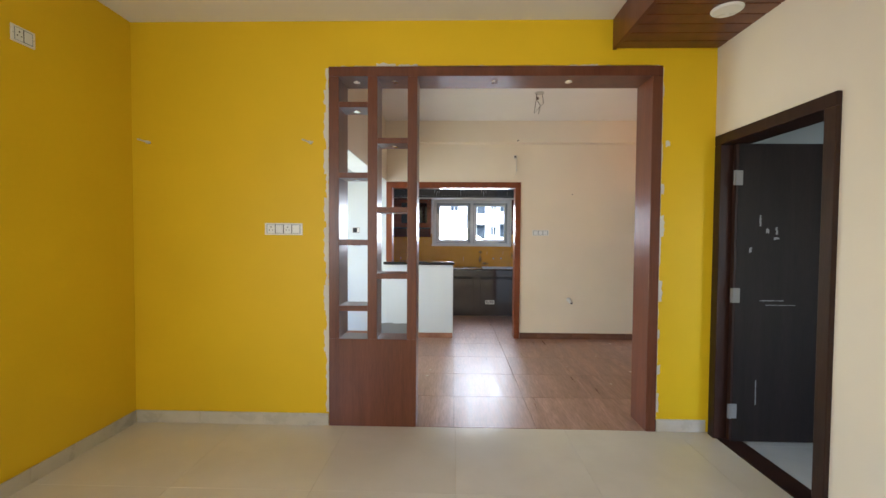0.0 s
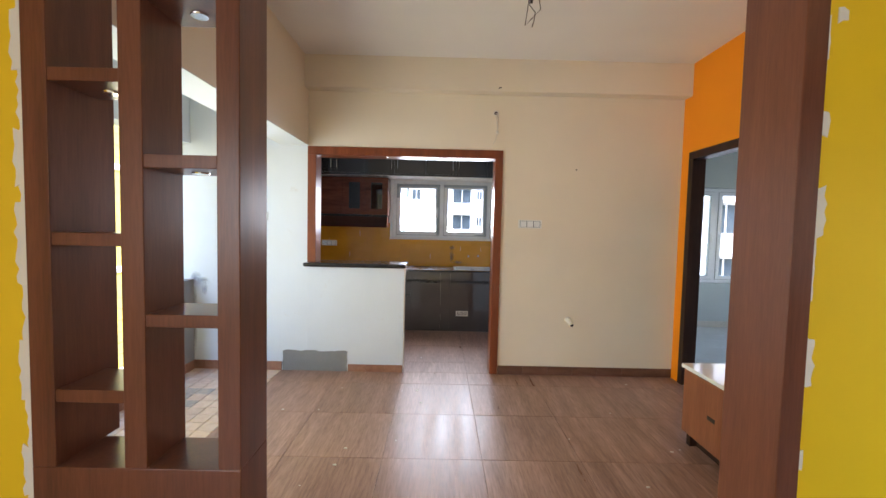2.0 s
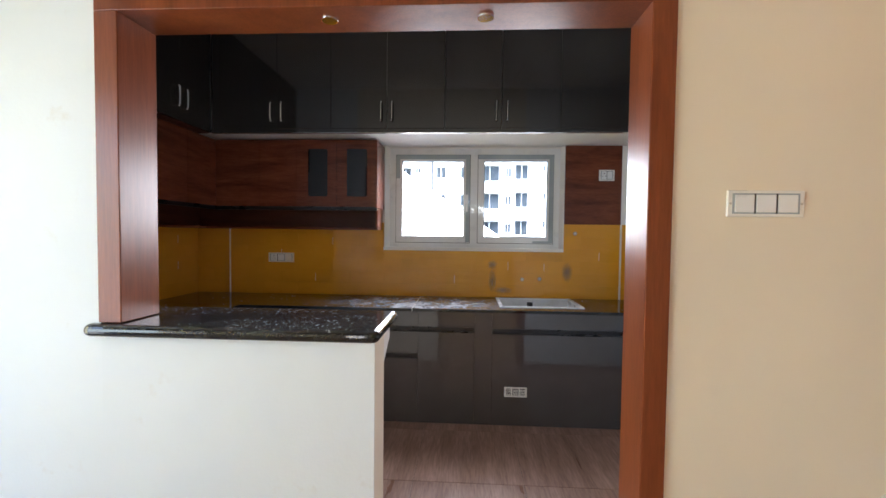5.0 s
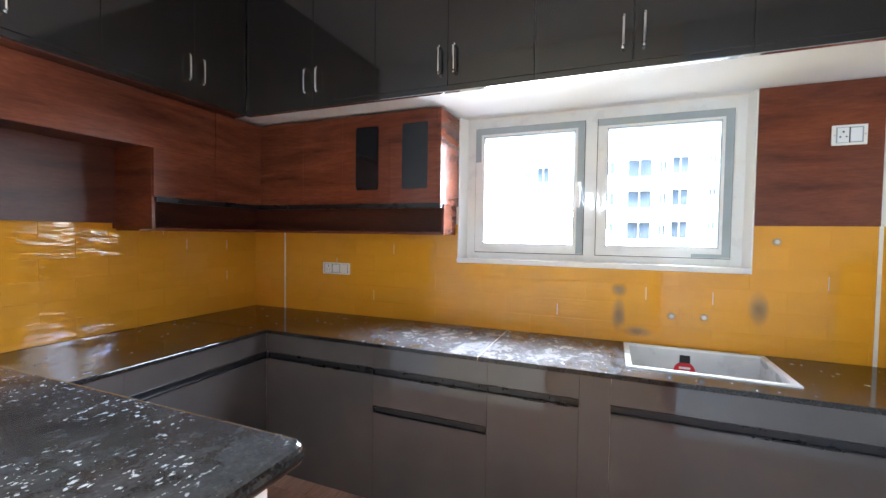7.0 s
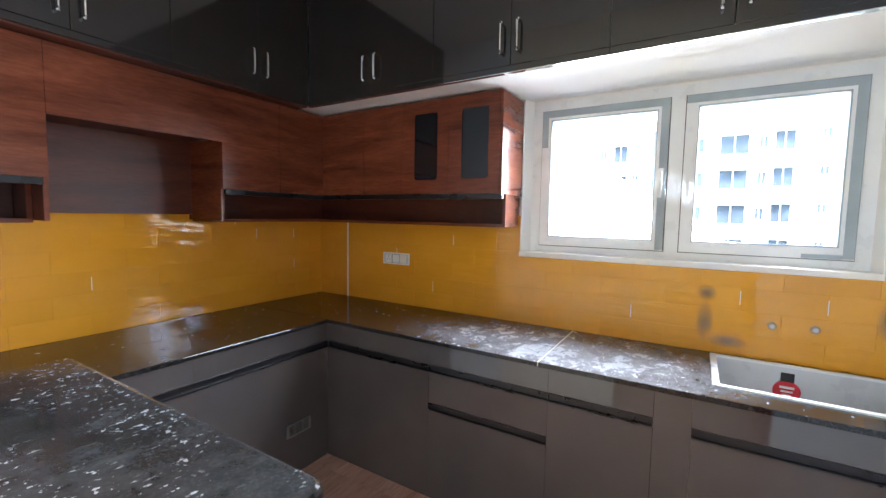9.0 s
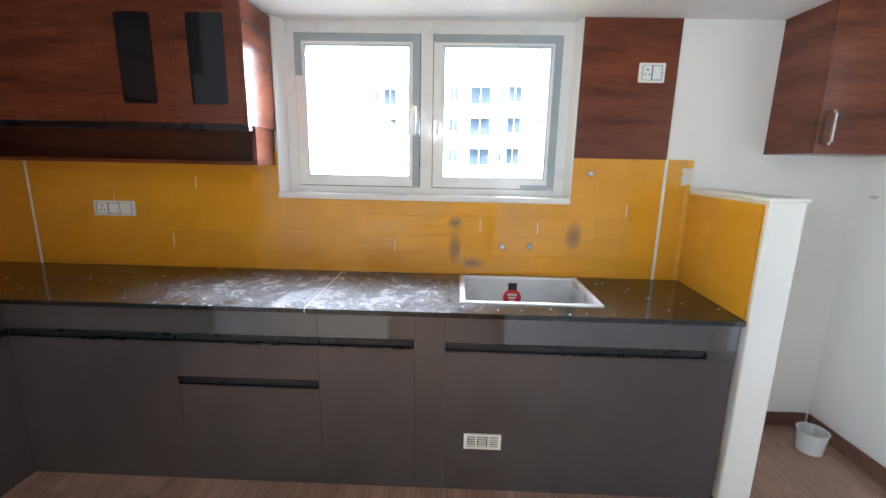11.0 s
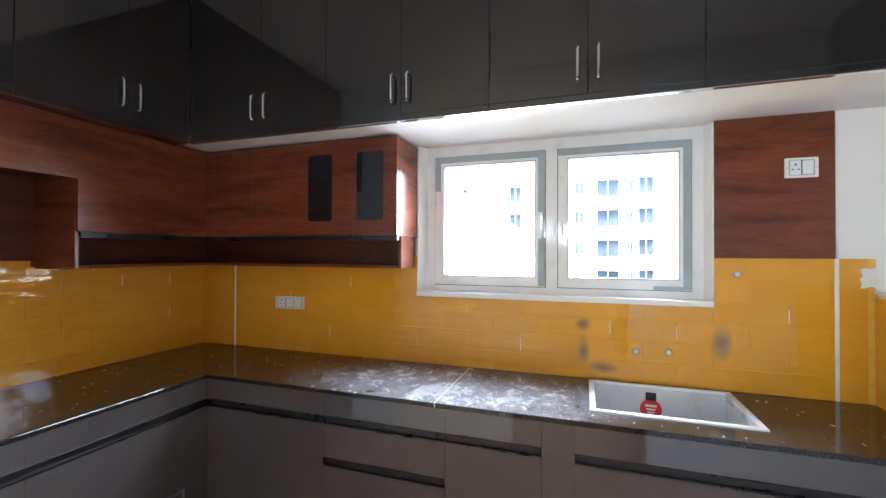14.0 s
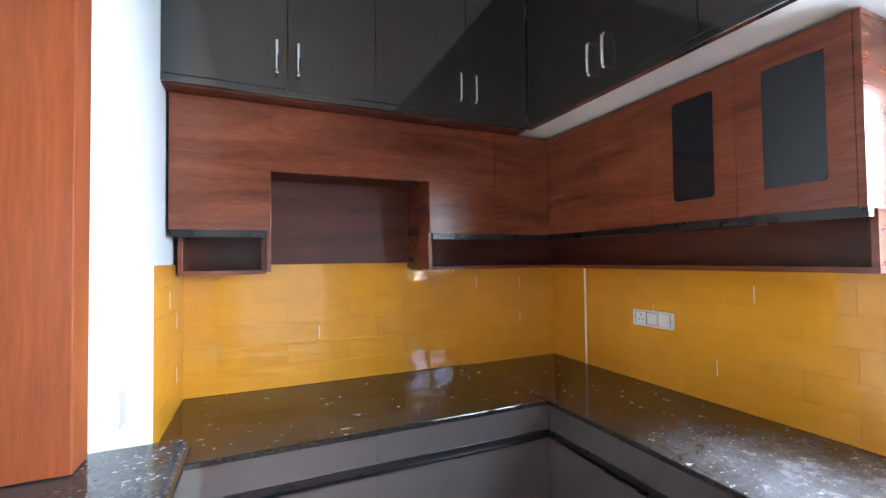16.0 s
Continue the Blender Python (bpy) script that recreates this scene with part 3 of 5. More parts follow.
left_u = thing("base_cabinet", (-0.8, 6.8, 0), "grey gloss base cabinet along the side wall", "cabinet", "kitchen base cabinets")
part("body", box(-1.12, L - 0.02, K2 + 0.01, F + 0.02, 0, 0.811), M["graphite_low"], left_u)
for a, b in ((K2 + 0.01, 6.8), (6.8, F)):
    part("door", box(L - 0.019, L, a + 0.0003, b - 0.0003, 0, 0.660, 0.0005), M["graphite_low"], left_u)
    part("top_strip", box(L - 0.019, L, a + 0.0003, b - 0.0003, 0.700, 0.811, 0.0005), M["graphite_low"], left_u)
part("handle_profile", boxes((L - 0.016, L + 0.004, K2 + 0.01, F, 0.660, 0.667), (L - 0.016, L + 0.004, K2 + 0.01, F, 0.693, 0.70), (L - 0.018, L - 0.008, K2 + 0.01, F, 0.667, 0.693)), M["black"], left_u, "black recessed handle profile")


def floor_vent(x, y, z, turn, label, mat):
    t = thing("cabinet_vent", (x, y, z), label, "vent", "cabinet vents")
    t.rotation_euler = (0, 0, radians(turn))
    bm = bmesh.new()
    w, h = 0.16, 0.07
    for d in ((-w / 2, w / 2, -0.006, 0.002, 0, 0.01), (-w / 2, w / 2, -0.006, 0.002, h - 0.01, h), (-w / 2, -w / 2 + 0.014, -0.006, 0.002, 0.01, h - 0.01), (w / 2 - 0.014, w / 2, -0.006, 0.002, 0.01, h - 0.01), (-0.03, -0.022, -0.006, 0.002, 0.01, h - 0.01), (0.022, 0.03, -0.006, 0.002, 0.01, h - 0.01)):
        bx(bm, *d)
    ORIGIN[t.name] = Vector((0, 0, 0))
    part("frame", bm, mat, t)
    for i in range(6):
        cx = (-0.047, 0.0, 0.047)[i % 3]
        for k in range(2):
            zz = 0.014 + 0.022 * (i // 3) + 0.011 * k
            part("slat", box(cx - 0.018, cx + 0.018, -0.004, 0.001, zz, zz + 0.005), mat, t)
    part("backing", box(-w / 2 + 0.014, w / 2 - 0.014, 0.0, 0.0015, 0.01, h - 0.01), M["black"], t)
    return t


floor_vent(1.58, F - 0.001, 0.21, 0, "small white plastic vent in the sink cabinet door", M["switch"])
floor_vent(L + 0.002, 7.35, 0.225, 90, "small dark grey plastic vent in the cabinet door", M["vent_grey"])

# counter, with the sink cut out; the low wall at its end is a little out of square
SKEW = 0.058


def skewed(bm, from_x=-10.0):
    for v in bm.verts:
        if v.co.x > from_x:
            v.co.x += (v.co.y - B) * SKEW
    return bm


CZ0, CZ1, CF = 0.811, 0.832, 7.545
SX0, SX1, SY0, SY1 = 1.48, 2.07, 7.68, 8.10


def ring_slab(x0, x1, y0, y1, a0, a1, b0, b1, z0, z1):
    """A slab with one rectangular hole."""
    bm = bmesh.new()
    loops = []
    for z in (z0, z1):
        for q in (((x0, y0), (x1, y0), (x1, y1), (x0, y1)), ((a0, b0), (a1, b0), (a1, b1), (a0, b1))):
            loops.append([bm.verts.new((x, y, z)) for x, y in q])
    ob0, in0, ob1, in1 = loops
    for i in range(4):
        j = (i + 1) % 4
        bm.faces.new((ob0[i], ob0[j], ob1[j], ob1[i]))
        bm.faces.new((in0[j], in0[i], in1[i], in1[j]))
        bm.faces.new((ob1[i], ob1[j], in1[j], in1[i]))
        bm.faces.new((ob0[j], ob0[i], in0[i], in0[j]))
    return bm


ctop = thing("kitchen_countertop", (0.7, 7.8, CZ0), "L-shaped black granite kitchen countertop with dust smears and a painted window haze", "countertop")
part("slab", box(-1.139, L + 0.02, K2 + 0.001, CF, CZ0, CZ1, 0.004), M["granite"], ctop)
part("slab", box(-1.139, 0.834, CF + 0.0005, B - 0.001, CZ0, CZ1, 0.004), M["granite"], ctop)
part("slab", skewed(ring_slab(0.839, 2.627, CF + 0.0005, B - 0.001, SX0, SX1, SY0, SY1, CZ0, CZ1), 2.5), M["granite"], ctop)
solid("countertop_joint", box(0.8345, 0.8385, CF + 0.004, B - 0.014, CZ0 + 0.002, CZ1 - 0.0002), M["joint"], "thin pale joint between granite slabs", "joint")

sk = thing("kitchen_sink", ((SX0 + SX1) / 2, (SY0 + SY1) / 2, 0.62), "pale grey single bowl sink set in the granite", "sink")
bowl = bmesh.new()
rim = boxes((SX0 - 0.012, SX1 + 0.012, SY0 - 0.012, SY0 + 0.012, CZ1 - 0.004, CZ1 + 0.006), (SX0 - 0.012, SX1 + 0.012, SY1 - 0.012, SY1 + 0.012, CZ1 - 0.004, CZ1 + 0.006), (SX0 - 0.012, SX0 + 0.012, SY0 + 0.012, SY1 - 0.012, CZ1 - 0.004, CZ1 + 0.006), (SX1 - 0.012, SX1 + 0.012, SY0 + 0.012, SY1 - 0.012, CZ1 - 0.004, CZ1 + 0.006))
part("rim", rim, M["upvc"], sk, "white sink rim")
for d in ((SX0, SX1, SY0, SY1, 0.62, 0.63), (SX0, SX0 + 0.008, SY0, SY1, 0.63, CZ1), (SX1 - 0.008, SX1, SY0, SY1, 0.63, CZ1), (SX0 + 0.008, SX1 - 0.008, SY0, SY0 + 0.008, 0.63, CZ1), (SX0 + 0.008, SX1 - 0.008, SY1 - 0.008, SY1, 0.63, CZ1)):
    bx(bowl, *d)
part("bowl", bowl, M["sink"], sk)
part("drain", turned(bmesh.new(), ((SX0 + SX1) / 2, (SY0 + SY1) / 2, 0.63), [(0.04, 0), (0.04, 0.004), (0.03, 0.002)], 20), M["steel"], sk, "steel drain")
tg = thing("sink_tag", (1.75, SY1 - 0.012, 0.68), "red paper tag with a black strap hanging in the sink", "tag")
tb = turned(bmesh.new(), (1.75, SY1 - 0.011, 0.725), [(0.046, -0.0015), (0.048, 0.0015)], 24, "y")
part("disc", tb, M["red"], tg)
part("lettering", boxes((1.725, 1.775, SY1 - 0.0145, SY1 - 0.0132, 0.738, 0.748), (1.73, 1.77, SY1 - 0.0145, SY1 - 0.0132, 0.722, 0.730), (1.735, 1.765, SY1 - 0.0145, SY1 - 0.0132, 0.708, 0.714)), M["switch"], tg, "small white unreadable print")
part("strap", box(1.727, 1.773, SY1 - 0.014, SY1 - 0.009, 0.768, 0.806, 0.001), M["black"], tg)

# ---- loft cabinets ----
LZ0, LZ1, LF, LX, RX = 2.10, CEIL, 7.654, -0.695, 2.965
structure("loft_slab", boxes((-1.14, 3.46, LF + 0.02, B, LZ0 + 0.008, LZ0 + 0.09), (-1.14, LX - 0.02, K2, LF + 0.02, LZ0 + 0.008, LZ0 + 0.09), (RX + 0.02, 3.46, K2, LF + 0.02, LZ0 + 0.008, LZ0 + 0.09)), M["ceiling"], "white plastered loft slab over the kitchen", "ceiling")


def bow_handle(u, p, q, out):
    """A chrome bow handle from p to q, standing off along out."""
    p, q, out = Vector(p), Vector(q), Vector(out)
    pts = [p, p + out * 0.75, p + out + (q - p) * 0.06, p + out * 1.05 + (q - p) * 0.5, q + out - (q - p) * 0.06, q + out * 0.75, q]
    return part("handle", rod(bmesh.new(), pts, 0.0065, 8), M["chrome"], u, "chrome bow handle")


def loft_unit(x0, x1, mid):
    u = thing("loft_cabinet", ((x0 + x1) / 2, LF, LZ0), "dark graphite gloss loft cabinet with chrome handles", "cabinet", "kitchen loft cabinets")
    for a, b in ((x0, mid), (mid, x1)):
        part("door", box(a + 0.0012, b - 0.0012, LF, LF + 0.019, LZ0 + 0.03, LZ1 - 0.004, 0.0015), M["graphite"], u)
    part("bottom_trim", box(x0, x1, LF - 0.004, LF + 0.019, LZ0, LZ0 + 0.028, 0.002), M["graphite"], u)
    # added chrome sliver that makes the reflections of the trim's glossy lower edge
    part("glint_strip", box(x0, x1, LF - 0.002, LF + 0.022, LZ0 - 0.003, LZ0 - 0.0003), M["chrome"], u, "thin chrome strip added for the glints along the glossy lower edge")
    for hx in (mid - 0.04, mid + 0.04):
        bow_handle(u, (hx, LF, LZ0 + 0.085), (hx, LF, LZ0 + 0.215), (0, -0.028, 0))


loft_unit(LX, 0.21, -0.195)
loft_unit(0.21, 1.05, 0.625)
loft_unit(1.05, 1.88, 1.46)
loft_unit(1.88, RX, 2.56)


def loft_side(x, y0, y1, mid, sign):
    u = thing("loft_cabinet", (x, (y0 + y1) / 2, LZ0), "dark graphite gloss loft cabinet on the side wall", "cabinet", "kitchen loft cabinets")
    xa, xb = sorted((x, x - sign * 0.019))
    for a, b in ((y0, mid), (mid, y1)):
        part("door", box(xa, xb, a + 0.0012, b - 0.0012, LZ0 + 0.03, LZ1 - 0.004, 0.0015), M["graphite"], u)
    part("bottom_trim", box(xa, xb, y0, y1, LZ0, LZ0 + 0.028, 0.002), M["graphite"], u)
    for hy in (mid - 0.04, mid + 0.04):
        bow_handle(u, (x, hy, LZ0 + 0.085), (x, hy, LZ0 + 0.215), (sign * 0.028, 0, 0))


loft_side(LX, K2, 6.87, 6.51, 1)
loft_side(LX, 6.87, LF - 0.002, 7.31, 1)
loft_side(RX, 6.9, LF - 0.002, 7.30, -1)
loft_side(RX, K2, 6.9, 6.47, -1)
structure("loft_soffit_board", box(-1.14, LX - 0.019, K2, LF, LZ0 - 0.004, LZ0 + 0.007), M["walnut_dark"], "dark brown board under the side loft", "trim")

# ---- walnut wall units ----
WF, WX = 7.85, -0.785
WZ0, WZ1 = 1.57, 2.092


def wall_unit(name, x0, x1, y0, y1, label):
    u = thing(name, ((x0 + x1) / 2, (y0 + y1) / 2, 1.39), label, "cabinet", "kitchen wall cabinets")
    return u


wb = wall_unit("wall_cabinet", WX, 0.515, WF, B, "walnut laminate wall cabinet with two dark glass doors")
part("body", box(-1.13, 0.497, WF + 0.019, B - 0.002, WZ0, WZ1), M["walnut_dark"], wb)
part("end_panel", box(0.497, 0.515, WF, B - 0.002, WZ0 - 0.005, WZ1, 0.001), M["walnut"], wb)
part("panel", box(WX, -0.43, WF, WF + 0.018, WZ0, WZ1, 0.001), M["walnut"], wb)
part("door", box(-0.428, -0.132, WF, WF + 0.018, WZ0, WZ1, 0.001), M["walnut"], wb)


def glass_door(u, x0, x1, gx0, gx1, gz0, gz1):
    d = part("door", boxes((x0, gx0, WF, WF + 0.018, WZ0, WZ1), (gx1, x1, WF, WF + 0.018, WZ0, WZ1), (gx0, gx1, WF, WF + 0.018, WZ0, gz0), (gx0, gx1, WF, WF + 0.018, gz1, WZ1)), M["walnut"], u)
    r = 0.02
    gm = bmesh.new()
    ring = []
    for cx, cz, a0 in ((gx1 - r, gz1 - r, 0), (gx0 + r, gz1 - r, 90), (gx0 + r, gz0 + r, 180), (gx1 - r, gz0 + r, 270)):
        for k in range(5):
            a = radians(a0 + k * 22.5)
            ring.append((cx + r * math.cos(a), cz + r * math.sin(a)))
    lo = [gm.verts.new((x, WF - 0.0015, z)) for x, z in ring]
    hi = [gm.verts.new((x, WF + 0.004, z)) for x, z in ring]
    gm.faces.new(lo)
    gm.faces.new(hi[::-1])
    n = len(ring)
    for i in range(n):
        gm.faces.new((lo[i], hi[i], hi[(i + 1) % n], lo[(i + 1) % n]))
    bmesh.ops.recalc_face_normals(gm, faces=gm.faces[:])
    part("pane", gm, M["tint"], d, "dark tinted glass pane")


glass_door(wb, -0.13, 0.192, -0.035, 0.12, 1.65, 2.02)
glass_door(wb, 0.194, 0.496, 0.275, 0.435, 1.65, 2.02)
part("handle_profile", box(WX - 0.005, 0.515, WF + 0.004, WF + 0.03, WZ0 - 0.028, WZ0 - 0.001), M["black"], wb, "black handle profile")
SF = 7.945
part("shelf_bottom", box(-1.13, 0.50, SF, B - 0.002, 1.39, 1.408, 0.001), M["walnut"], wb)
part("shelf_back", box(-1.13, 0.48, B - 0.03, B - 0.002, 1.408, WZ0), M["walnut_dark"], wb)
part("shelf_end", box(0.482, 0.50, SF, B - 0.002, 1.408, WZ0 - 0.005, 0.001), M["walnut"], wb)

SX = -0.93
wl = wall_unit("wall_cabinet", -1.13, WX, K2, WF, "walnut laminate wall cabinets round an open niche on the side wall")
NY0, NY1 = 6.45, 7.15
for d in ((K2 + 0.01, NY0 - 0.0185, WZ0), (NY1 + 0.0185, WF, WZ0), (NY0 - 0.018, NY1 + 0.018, 1.8355)):
    part("body", box(-1.13, WX - 0.019, d[0], d[1], d[2], WZ1), M["walnut_dark"], wl)
part("door", box(WX - 0.018, WX, K2 + 0.012, NY0 - 0.001, WZ0, WZ1, 0.001), M["walnut"], wl)
part("door", box(WX - 0.018, WX, NY1, 7.51, WZ0, 1.815, 0.001), M["walnut"], wl)
part("door", box(WX - 0.018, WX, 7.512, WF - 0.001, WZ0, WZ1, 0.001), M["walnut"], wl)
part("bridge_panel", box(WX - 0.018, WX, NY0, 7.509, 1.816, WZ1, 0.001), M["walnut"], wl)
part("niche_side", box(-1.13, WX - 0.019, NY0 - 0.017, NY0, 1.40, 1.835, 0.001), M["walnut"], wl)
part("niche_side", box(-1.13, WX - 0.019, NY1, NY1 + 0.017, 1.40, 1.835, 0.001), M["walnut"], wl)
part("niche_back", box(-1.138, -1.10, NY0, NY1, 1.43, 1.835), M["walnut_dark"], wl)
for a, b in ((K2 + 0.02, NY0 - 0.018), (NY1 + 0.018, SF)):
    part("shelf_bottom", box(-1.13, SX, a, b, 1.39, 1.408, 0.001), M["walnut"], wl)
    part("shelf_back", box(-1.13, -1.10, a, B - 0.031 if b == SF else b, 1.408, WZ0), M["walnut_dark"], wl)
    part("shelf_side", box(-1.10, SX, a, a + 0.018, 1.408, WZ0 - 0.005, 0.001), M["walnut"], wl)
    part("handle_profile", box(WX - 0.03, WX - 0.004, a, b, WZ0 - 0.028, WZ0 - 0.001), M["black"], wl, "black handle profile")
part("shelf_side", box(-1.10, SX, NY0 - 0.036, NY0 - 0.018, 1.408, WZ0 - 0.005, 0.001), M["walnut"], wl)

solid("wall_panel", box(2.03, 2.49, B - 0.012, B, 1.455, 2.107, 0.001), M["walnut"], "walnut laminate panel on the wall beside the window", "wall panel")
rc = thing("wall_cabinet", (3.2, 8.0, 1.49), "small walnut wall cabinet with one chrome handle", "cabinet", "kitchen wall cabinets")
part("body", box(2.965, 3.458, 7.87, B - 0.002, 1.49, 2.107, 0.001), M["walnut"], rc)
part("door", box(2.965, 3.458, 7.85, 7.868, 1.49, 2.107, 0.0015), M["walnut"], rc)
bow_handle(rc, (3.005, 7.85, 1.53), (3.005, 7.85, 1.66), (0, -0.028, 0))

# ---- low wall at the end of the counter, a little out of square ----
structure("fin_wall", skewed(box(2.635, 2.77, 7.54, B, 0, 1.305, 0.008)), M["white"], "white plastered low wall at the end of the counter", "wall")
structure("fin_wall_corner", box(2.50, 2.63, B - 0.011, B, 0.832, 1.455, 0.001), M["yellow_grout"], "yellow tile edge beside the low wall", "wall")


# ---- windows ----
def window(name, x0, x1, z0, z1, y, label, films=True):
    w = thing(name, ((x0 + x1) / 2, y, z0), label, "window", "", "structure")
    fr = 0.055
    xm = (x0 + x1) / 2
    part("window_frame", boxes((x0, x1, y, y + 0.06, z0, z0 + fr), (x0, x1, y, y + 0.06, z1 - fr, z1), (x0, x0 + fr, y, y + 0.06, z0 + fr, z1 - fr), (x1 - fr, x1, y, y + 0.06, z0 + fr, z1 - fr), (xm - 0.035, xm + 0.035, y, y + 0.06, z0 + fr, z1 - fr)), M["upvc"], w)
    for a, b, hinge in ((x0 + fr, xm - 0.035, 1), (xm + 0.035, x1 - fr, -1)):
        s = 0.05
        c, d = z0 + fr, z1 - fr
        sash = part("sash", boxes((a, b, y - 0.012, y + 0.045, c, c + s), (a, b, y - 0.012, y + 0.045, d - s, d), (a, a + s, y - 0.012, y + 0.045, c + s, d - s), (b - s, b, y - 0.012, y + 0.045, c + s, d - s)), M["upvc"], w)
        pane = part("pane", box(a + s, b - s, y + 0.015, y + 0.021, c + s, d - s), M["glass"], sash, "clear glass pane")
        pane.visible_shadow = False
        part("gasket", boxes((a + s, b - s, y - 0.0135, y + 0.014, c + s, c + s + 0.006), (a + s, b - s, y - 0.0135, y + 0.014, d - s - 0.006, d - s), (a + s, a + s + 0.006, y - 0.0135, y + 0.014, c + s + 0.006, d - s - 0.006), (b - s - 0.006, b - s, y - 0.0135, y + 0.014, c + s + 0.006, d - s - 0.006)), M["film"], sash, "grey rubber gasket")
        # thin dark strips draw the shadow line between sash and frame
        part("gap_shadow_line", boxes((a - 0.004, b + 0.004, y - 0.003, y - 0.0004, d + 0.0003, d + 0.004), (a - 0.004, a - 0.0003, y - 0.003, y - 0.0004, c, d), (b + 0.0003, b + 0.004, y - 0.003, y - 0.0004, c, d), (a - 0.004, b + 0.004, y - 0.003, y - 0.0004, c - 0.004, c - 0.0003)), M["dark_room"], sash, "dark line painted as the shadow in the sash gap")
        hx = b - s / 2 if hinge == 1 else a + s / 2
        part("handle", boxes((hx - 0.011, hx + 0.011, y - 0.022, y - 0.012, (c + d) / 2 - 0.035, (c + d) / 2 + 0.035), (hx - 0.008, hx + 0.008, y - 0.045, y - 0.022, (c + d) / 2 - 0.01, (c + d) / 2 + 0.012), (hx - 0.008, hx + 0.008, y - 0.045, y - 0.034, (c + d) / 2 - 0.11, (c + d) / 2 - 0.01)), M["upvc"], sash, "white lever handle")
        if films:
            film = [(a, b, y - 0.0142, y - 0.0121, d - s * 0.72, d), (b - s * 0.72, b, y - 0.0142, y - 0.0121, c + 0.004, d - s * 0.72)]
            if hinge == 1:
                film.append((a, a + s * 0.7, y - 0.0142, y - 0.0121, d - 0.2, d - s * 0.72))
            else:
                film.append((b - 0.17, b - s * 0.72, y - 0.0142, y - 0.0121, c + 0.002, c + s * 0.4))
            part("protective_film", boxes(*film), M["film"], sash, "grey protective film left on the frame")
    return w


window("window_1", 0.551, 2.002, 1.236, 2.095, B + 0.06, "white double casement window with film on its frame")


def splay(bm, a, b, z0, z1):
    """A plastered jamb that narrows the opening from a at the wall face to b at the window frame."""
    back = B + 0.13
    ring = [(a, B - 0.001), (b, B + 0.06), (b, back), (a, back)]
    lo = [bm.verts.new((x, y, z0)) for x, y in ring]
    hi = [bm.verts.new((x, y, z1)) for x, y in ring]
    bm.faces.new(lo)
    bm.faces.new(hi)
    for k in range(4):
        bm.faces.new((lo[k], lo[(k + 1) % 4], hi[(k + 1) % 4], hi[k]))
    bmesh.ops.recalc_face_normals(bm, faces=bm.faces[:])
    return bm


structure("window_1_jamb_left", splay(bmesh.new(), 0.5222, 0.5508, 1.236, 2.106), M["white"], "white plastered window jamb", "trim")
structure("window_1_jamb_right", splay(bmesh.new(), 2.0198, 2.0022, 1.236, 2.106), M["white"], "white plastered window jamb", "trim")
structure("window_1_sill", box(0.512, 2.026, B - 0.022, B + 0.13, 1.222, 1.2505, 0.003), M["white"], "thin white plaster sill under the kitchen window", "sill")
structure("window_1_head", box(0.551, 2.002, B + 0.06, B + 0.12, 2.0955, 2.107), M["white"], "white plaster over the window frame", "trim")
structure("window_1_edge", boxes((0.516, 0.522, B - 0.015, B, 1.236, 2.105), (2.02, 2.0265, B - 0.015, B, 1.236, 2.105)), M["white"], "white painted edge of the window opening", "trim")
window("window_2", 4.61, 6.26, 0.66, 2.09, B + 0.11, "white double casement bedroom window", False)


# ---- doors ----
def door_frame(name, x0, x1, y0, y1, top, label):
    d = thing(name, ((x0 + x1) / 2, (y0 + y1) / 2, 0), label, "door frame", "", "structure")
    w = 0.07
    part("side_post", box(x0, x1, y0, y0 + w, 0, top - w, 0.004), M["dark_frame"], d)
    part("side_post", box(x0, x1, y1 - w, y1, 0, top - w, 0.004), M["dark_frame"], d)
    part("head", box(x0, x1, y0, y1, top - w, top, 0.004), M["dark_frame"], d)
    return d


door_frame("door_frame_1", 2.765, 2.955, 2.225, 3.165, 2.125, "dark brown polished wooden door frame")
door_frame("door_frame_2", 3.537, 3.658, 4.85, 5.80, 2.155, "dark brown polished wooden door frame, no door shown")
structure("threshold", box(2.79, 2.94, 2.295, 3.095, -0.01, 0.006, 0.002), M["dark_frame"], "dark granite threshold strip in the doorway", "trim")
leaf = thing("door_1", (2.87, 3.06, 0), "dark stained flush door standing open with scratches", "door")
part("leaf", box(2.855, 3.655, 3.045, 3.082, 0.008, 2.05, 0.002), M["dark_door"], leaf)
for z in (1.82, 1.02, 0.22):
    part("hinge", boxes((2.823, 2.885, 3.0425, 3.0455, z - 0.05, z + 0.05), (2.83, 2.842, 3.034, 3.046, z - 0.05, z + 0.05)), M["cement"], leaf, "dull grey butt hinge")
part("hinge_edge", box(2.841, 2.855, 3.047, 3.08, 0.01, 2.05), M["dark_frame"], leaf, "grey unpainted door edge")

# ---- wood ceiling panel in the living room ----
cp = thing("wooden_ceiling_panel", (2.42, 1.6, 2.75), "brown laminate ceiling panel with cross grooves along the wall", "ceiling panel")
part("side_fascia", box(2.05, 2.075, -1.5, 3.198, 2.745, CEIL, 0.002), M["frame_wood"], cp)
yy = 3.198
while yy > -1.45:
    part("board", box(2.076, 2.788, max(yy - 0.115, -1.5), yy - 0.008, 2.752, 2.775, 0.002), M["frame_wood"], cp)
    yy -= 0.115
part("backing", box(2.076, 2.788, -1.5, 3.198, 2.776, 2.79), M["dark_frame"], cp, "dark backing seen in the grooves")
dl = thing("ceiling_downlight", (2.52, 2.68, 2.75), "round white ceiling downlight, not lit", "lamp")
